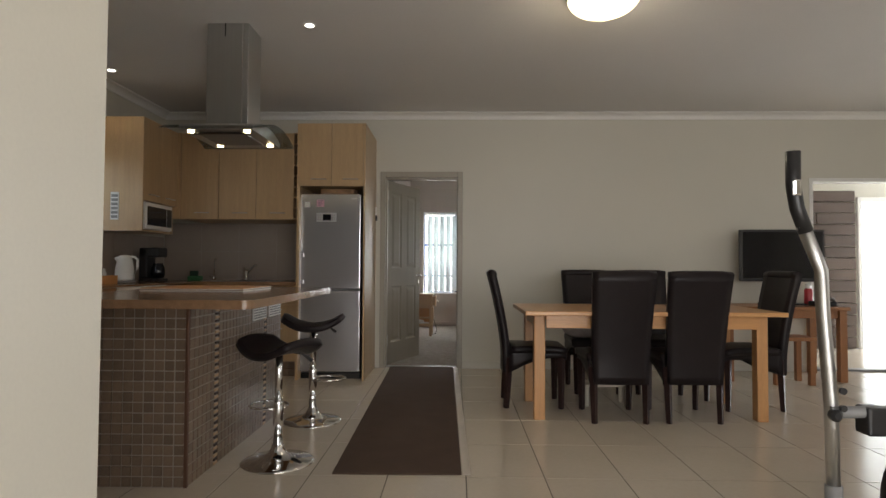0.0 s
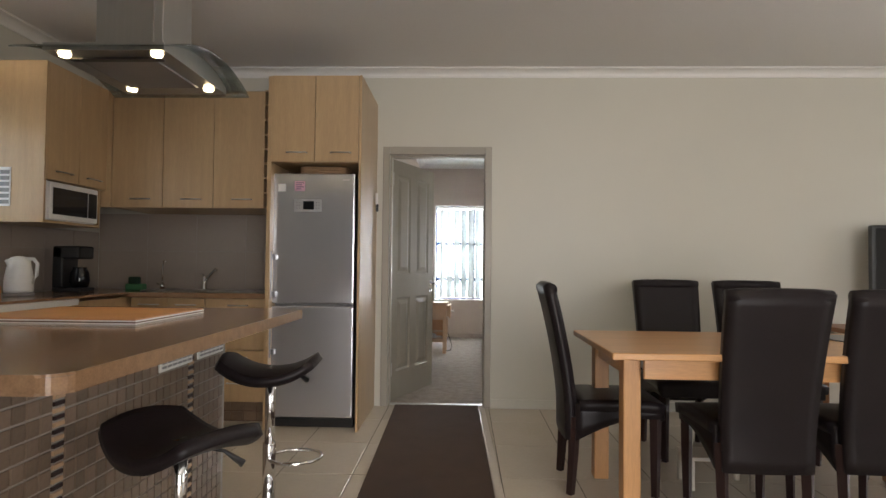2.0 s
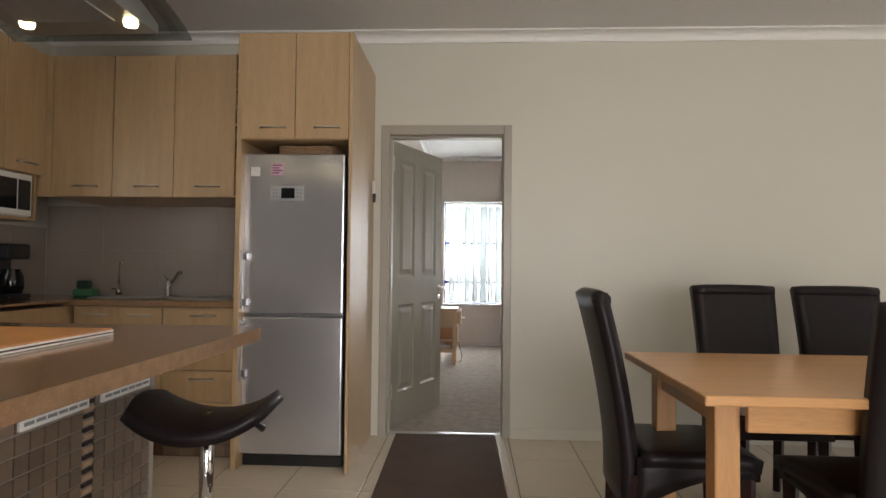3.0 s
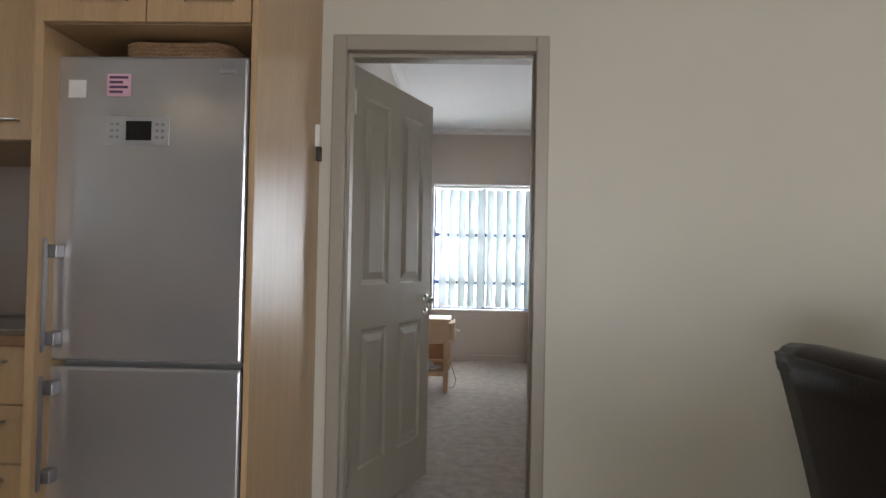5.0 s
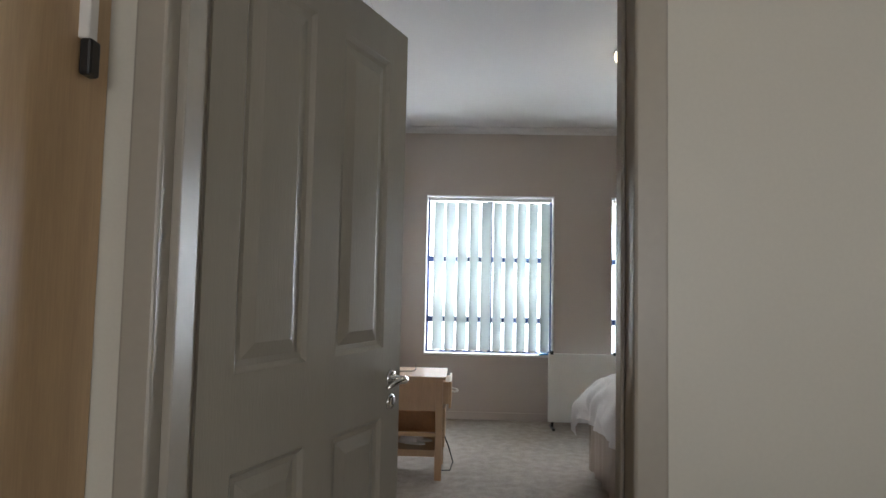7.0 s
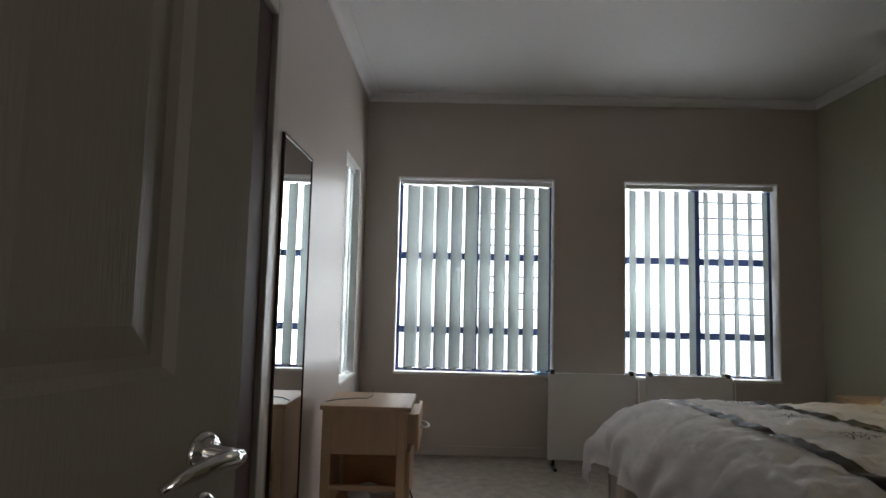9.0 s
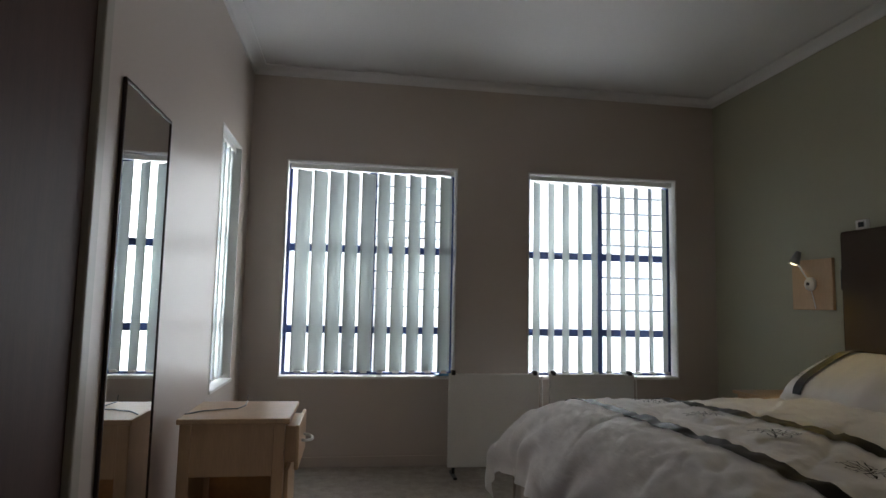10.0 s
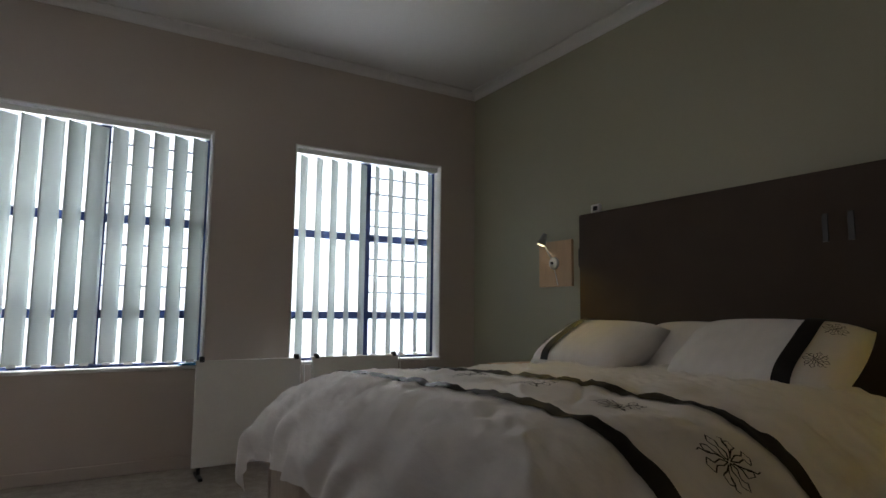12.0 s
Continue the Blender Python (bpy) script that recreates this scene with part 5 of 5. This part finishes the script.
hbo = thing("headboard", (2.787, 8.58, 0), 0, "tall brown suede upholstered headboard", "headboard")
part("board", box(0.0, 0.097, -1.25, 1.135, 0.10, 1.60, bevel=0.018, seg=3), HEADB, hbo)
for y in (-0.43, -0.33, 0.86, 0.96):
    part("strap", box(-0.006, 0.001, y - 0.012, y + 0.012, 0.80 if y > 0 else 1.29, 0.90 if y > 0 else 1.41, bevel=0.002), BLACK, hbo)
th = thing("thermometer", (2.835, 9.60, 1.601), 0, "small white digital thermometer on the headboard", "thermometer")
part("case", box(-0.015, 0.012, -0.035, 0.035, 0, 0.055, bevel=0.006), WHITE, th)
part("display", box(-0.017, -0.0155, -0.024, 0.014, 0.014, 0.043, bevel=0.001), SCREEN, th)


def reading_lamp(y, m):
    r = thing("wall_lamp", (BX1, y, 1.155), 0, "small white reading lamp on a wooden wall plate, lit", "wall lamp", "reading lamps")
    part("plate", box(-0.022, -0.001, -0.163, 0.163, 0, 0.312, bevel=0.004), PINE, r)
    part("rose", lathe([(0.042, 0), (0.042, 0.014), (0.034, 0.022)], 24, Matrix.Translation((-0.022, m * 0.0, 0.16)) @ Matrix.Rotation(radians(-90), 4, "Y")), WHITE, r, smooth=True)
    part("stud", lathe([(0.010, 0), (0.010, 0.008)], 12, Matrix.Translation((-0.044, 0, 0.16)) @ Matrix.Rotation(radians(-90), 4, "Y")), BLACK, r)
    part("stem", tube([(-0.03, 0.01, 0.18), (-0.055, m * 0.03, 0.235), (-0.07, m * 0.05, 0.29)], 0.005, 8), WHITE, r, smooth=True)
    hm = Matrix.Translation((-0.075, m * 0.05, 0.335)) @ Matrix.Rotation(radians(18), 4, "Y") @ Matrix.Rotation(radians(10), 4, "X")
    part("shade", lathe([(0.014, 0.03), (0.018, 0.02), (0.033, -0.055), (0.031, -0.054), (0.016, 0.015), (0.004, 0.018)], 20, hm), GREYP, r, smooth=True)
    part("bulb", lathe([(0.004, -0.02), (0.026, -0.035), (0.029, -0.05), (0.014, -0.056), (0.002, -0.057)], 16, hm), WALLGLOW, r, smooth=True)
    part("flex", tube([(-0.024, 0, 0.12), (-0.026, -0.02, 0.06), (-0.024, -0.03, 0.01)], 0.003, 6), WHITE, r)
    return r


reading_lamp(10.02, 1)
reading_lamp(7.02, -1)
bulb("reading_bulb", (2.69, 9.96, 1.42), 18, (1.0, 0.72, 0.14), 0.02, 84, (-0.35, -0.75, -1))
bulb("reading_bulb", (2.73, 7.06, 1.42), 14, (1.0, 0.66, 0.06), 0.02, 100, (-0.5, 0.55, -1))
cord = thing("hanging_tag", (2.825, 9.735, 1.27), 0, "dark hanging switch beside the headboard", "switch")
part("body", box(-0.012, 0.012, -0.02, 0.01, 0, 0.12, bevel=0.006), BLACK, cord)
ns = thing("bedside_shelf", (2.64, 9.98, 0), 0, "low pale wooden bedside table", "bedside table")
part("top", box(-0.22, 0.22, -0.2, 0.2, 0.63, 0.65, bevel=0.004), PINE, ns)
part("body", box(-0.2, 0.2, -0.18, 0.18, 0.004, 0.63, bevel=0.004), PINE, ns)

# panel heaters under the windows
for x0, x1 in ((0.722, 1.352), (1.428, 2.048)):
    ph_ = thing("panel_heater", ((x0 + x1) / 2, 10.75, 0), 0, "flat white panel heater on black feet", "heater", "panel heaters")
    L = (x1 - x0) / 2
    part("panel", box(-L, L, -0.012, 0.012, 0.062, 0.678, bevel=0.004), WHITE, ph_)
    for s in (-1, 1):
        part("clip", box(s * (L - 0.03) - 0.014, s * (L - 0.03) + 0.014, -0.018, 0.02, 0.668, 0.70, bevel=0.003), BLACK, ph_)
        part("foot", box(s * (L - 0.04) - 0.012, s * (L - 0.04) + 0.012, -0.10, 0.08, 0.005, 0.022, bevel=0.003), BLACK, ph_)
        part("leg", box(s * (L - 0.04) - 0.010, s * (L - 0.04) + 0.010, -0.01, 0.01, 0.022, 0.07, bevel=0.002), BLACK, ph_)
    part("cable", tube([(L - 0.02, 0.015, 0.2), (L + 0.035, 0.02, 0.4), (L + 0.03, 0.02, 0.66)], 0.004, 6), WHITE, ph_)
bt = thing("blue_folder", (0.73, BY + 0.03, 0.628), 12, "blue folder lying on the window sill", "folder")
part("cover", box(-0.06, 0.05, -0.03, 0.03, 0, 0.012, bevel=0.002), mat("blue_plastic", (0.02, 0.22, 0.5), 0.4), bt)

# dressing table, mirror
dk = thing("dressing_table", (-0.385, 9.42, 0), 0, "pale pine pedestal table with one drawer and an open shelf", "table")
part("top", box(-0.215, 0.215, -0.212, 0.215, 0.655, 0.677, bevel=0.004), PINE, dk)
part("side_panel", box(-0.165, 0.15, -0.19, -0.174, 0.45, 0.655, bevel=0.002), PINE, dk)
part("side_panel", box(-0.165, 0.15, 0.176, 0.192, 0.16, 0.655, bevel=0.002), ORANGEW, dk, "warmer stained plywood panel")
part("back_panel", box(-0.195, -0.18, -0.15, 0.155, 0.16, 0.655, bevel=0.002), PINE, dk)
for x in (-0.205, 0.15):
    for y in (-0.20, 0.155):
        part("leg", box(x, x + 0.045, y, y + 0.045, 0.004, 0.655, bevel=0.004), PINE, dk)
part("rail", box(-0.16, 0.15, -0.195, -0.17, 0.285, 0.31, bevel=0.003), PINE, dk)
part("rail", box(-0.16, 0.15, -0.195, -0.17, 0.155, 0.20, bevel=0.003), PINE, dk)
part("rail", box(-0.16, 0.15, 0.15, 0.174, 0.155, 0.20, bevel=0.003), PINE, dk)
part("shelf", box(-0.16, 0.15, -0.168, 0.15, 0.18, 0.194, bevel=0.002), PINE, dk)
dwr = part("drawer", box(-0.12, 0.235, -0.145, 0.15, 0.49, 0.635, bevel=0.004), PINE, dk)
part("drawer_front", box(0.2355, 0.252, -0.185, 0.19, 0.47, 0.645, bevel=0.004), PINE, dk)
part("handle", tube([(0.252, -0.06, 0.56), (0.274, -0.058, 0.558), (0.29, -0.03, 0.555), (0.294, 0.0, 0.554), (0.29, 0.03, 0.555), (0.274, 0.058, 0.558), (0.252, 0.06, 0.56)], 0.0065, 8), WHITE, dk, "white bow handle", True)
part("door", box(0.196, 0.212, -0.15, 0.15, 0.21, 0.46, bevel=0.003), PINE, dk)
part("cable", tube([(0.19, -0.12, 0.32), (0.235, -0.12, 0.22), (0.27, -0.09, 0.10), (0.25, -0.05, 0.03), (0.18, 0.0, 0.012)], 0.004, 6), BLACK, dk, smooth=True)
cb = thing("charger_cable", (-0.44, 9.42, 0.678), 0, "thin dark cable lying on the pedestal table", "cable")
part("flex", tube([(-0.15, -0.12, 0.003), (-0.10, -0.05, 0.003), (-0.05, -0.03, 0.003), (-0.02, -0.005, 0.003), (0.03, 0.0, 0.003), (0.05, 0.08, 0.003), (0.04, 0.19, 0.004), (0.04, 0.20, 0.03)], 0.0028, 6), GREYP, cb)


def slipper(p, rz):
    sl = thing("slipper", p, rz, "soft pale slipper on the table's low shelf", "slipper", "slippers")
    part("sole", lathe([(0.3, 0), (1.0, 0.02), (1.0, 0.14), (0.9, 0.2)], 20, Matrix.LocRotScale((0, 0, 0), None, (0.04, 0.10, 0.06))), WHITE, sl, smooth=True)
    part("upper", lathe([(1.0, 0.14), (0.98, 0.45), (0.75, 0.85), (0.3, 1.05), (0.03, 1.08)], 20, Matrix.LocRotScale((0, 0.03, 0), None, (0.039, 0.066, 0.05))), LINEN, sl, smooth=True)


slipper((-0.40, 9.40, 0.1945), 70)
slipper((-0.36, 9.48, 0.1945), 80)
mi = thing("wall_mirror", (BX0, 8.945, 0.235), 0, "tall frameless mirror in a slim wooden surround", "mirror")
part("glass", box(0.004, 0.010, -0.232, 0.23, 0.012, 1.60, bevel=0.001), MIRROR, mi)
for c in ((0.001, 0.014, -0.242, -0.232, 0, 1.612), (0.001, 0.014, 0.23, 0.24, 0, 1.612), (0.001, 0.014, -0.232, 0.23, 0, 0.012), (0.001, 0.014, -0.232, 0.23, 1.60, 1.612)):
    part("frame", box(*c, bevel=0.002), DARKLEG, mi)
sk1 = thing("wall_socket", (BX0, 9.95, 0.33), 0, "white double socket with plug by the dressing table", "socket")
part("plate", box(0.001, 0.012, -0.06, 0.06, -0.04, 0.04, bevel=0.004), WHITE, sk1)
part("plug", box(0.012, 0.05, -0.02, 0.02, -0.02, 0.02, bevel=0.006), BLACK, sk1)

# ---- floor tiles ----
TW, TL = 0.4145, 0.59
tbm = bmesh.new()
add_box(tbm, 0.0025, TW - 0.0025, 0.0025, TL - 0.0025, -0.003, 0.0, bevel=0.0015, seg=1)
tile0 = part("tile", tbm, FLOORTILE, FLOOR)
placed = []
for i in range(-9, 16):
    for j in range(-4, 8):
        x, y = 0.25 + i * TW, 2.885 + j * TL
        if x >= KX and x + TW <= 6.75 and y < WY - 0.05:
            placed.append((x, y))
placed.sort(key=lambda p: (p[0] - 0.6) ** 2 + (p[1] - 3.2) ** 2)
tile0.location = (placed[0][0], placed[0][1], 0)
for x, y in placed[1:298]:
    o = new("tile", tile0.data)
    o.parent = FLOOR
    o.location = (x, y, 0)
far_tiles = bmesh.new()
for i in range(-9, 16):
    for j in range(-11, 8):
        x, y = 0.25 + i * TW, 2.885 + j * TL
        if x >= KX - 0.2 and x + TW <= 6.9 and -3.2 < y < WY - 0.05 and (x, y) not in placed[:298]:
            add_box(far_tiles, x + 0.0025, x + TW - 0.0025, y + 0.0025, y + TL - 0.0025, -0.003, 0.0)
FLOORTILE2 = FLOORTILE.copy()
FLOORTILE2.name = "cream_floor_tile_joined"
for nd in FLOORTILE2.node_tree.nodes:
    if nd.bl_idname == "ShaderNodeObjectInfo":
        geo = FLOORTILE2.node_tree.nodes.new("ShaderNodeNewGeometry")
        for lk in list(nd.outputs["Random"].links):
            FLOORTILE2.node_tree.links.new(geo.outputs["Random Per Island"], lk.to_socket)
        break
tagged(part("tile_field", far_tiles, FLOORTILE2, FLOOR), kind="stuff")
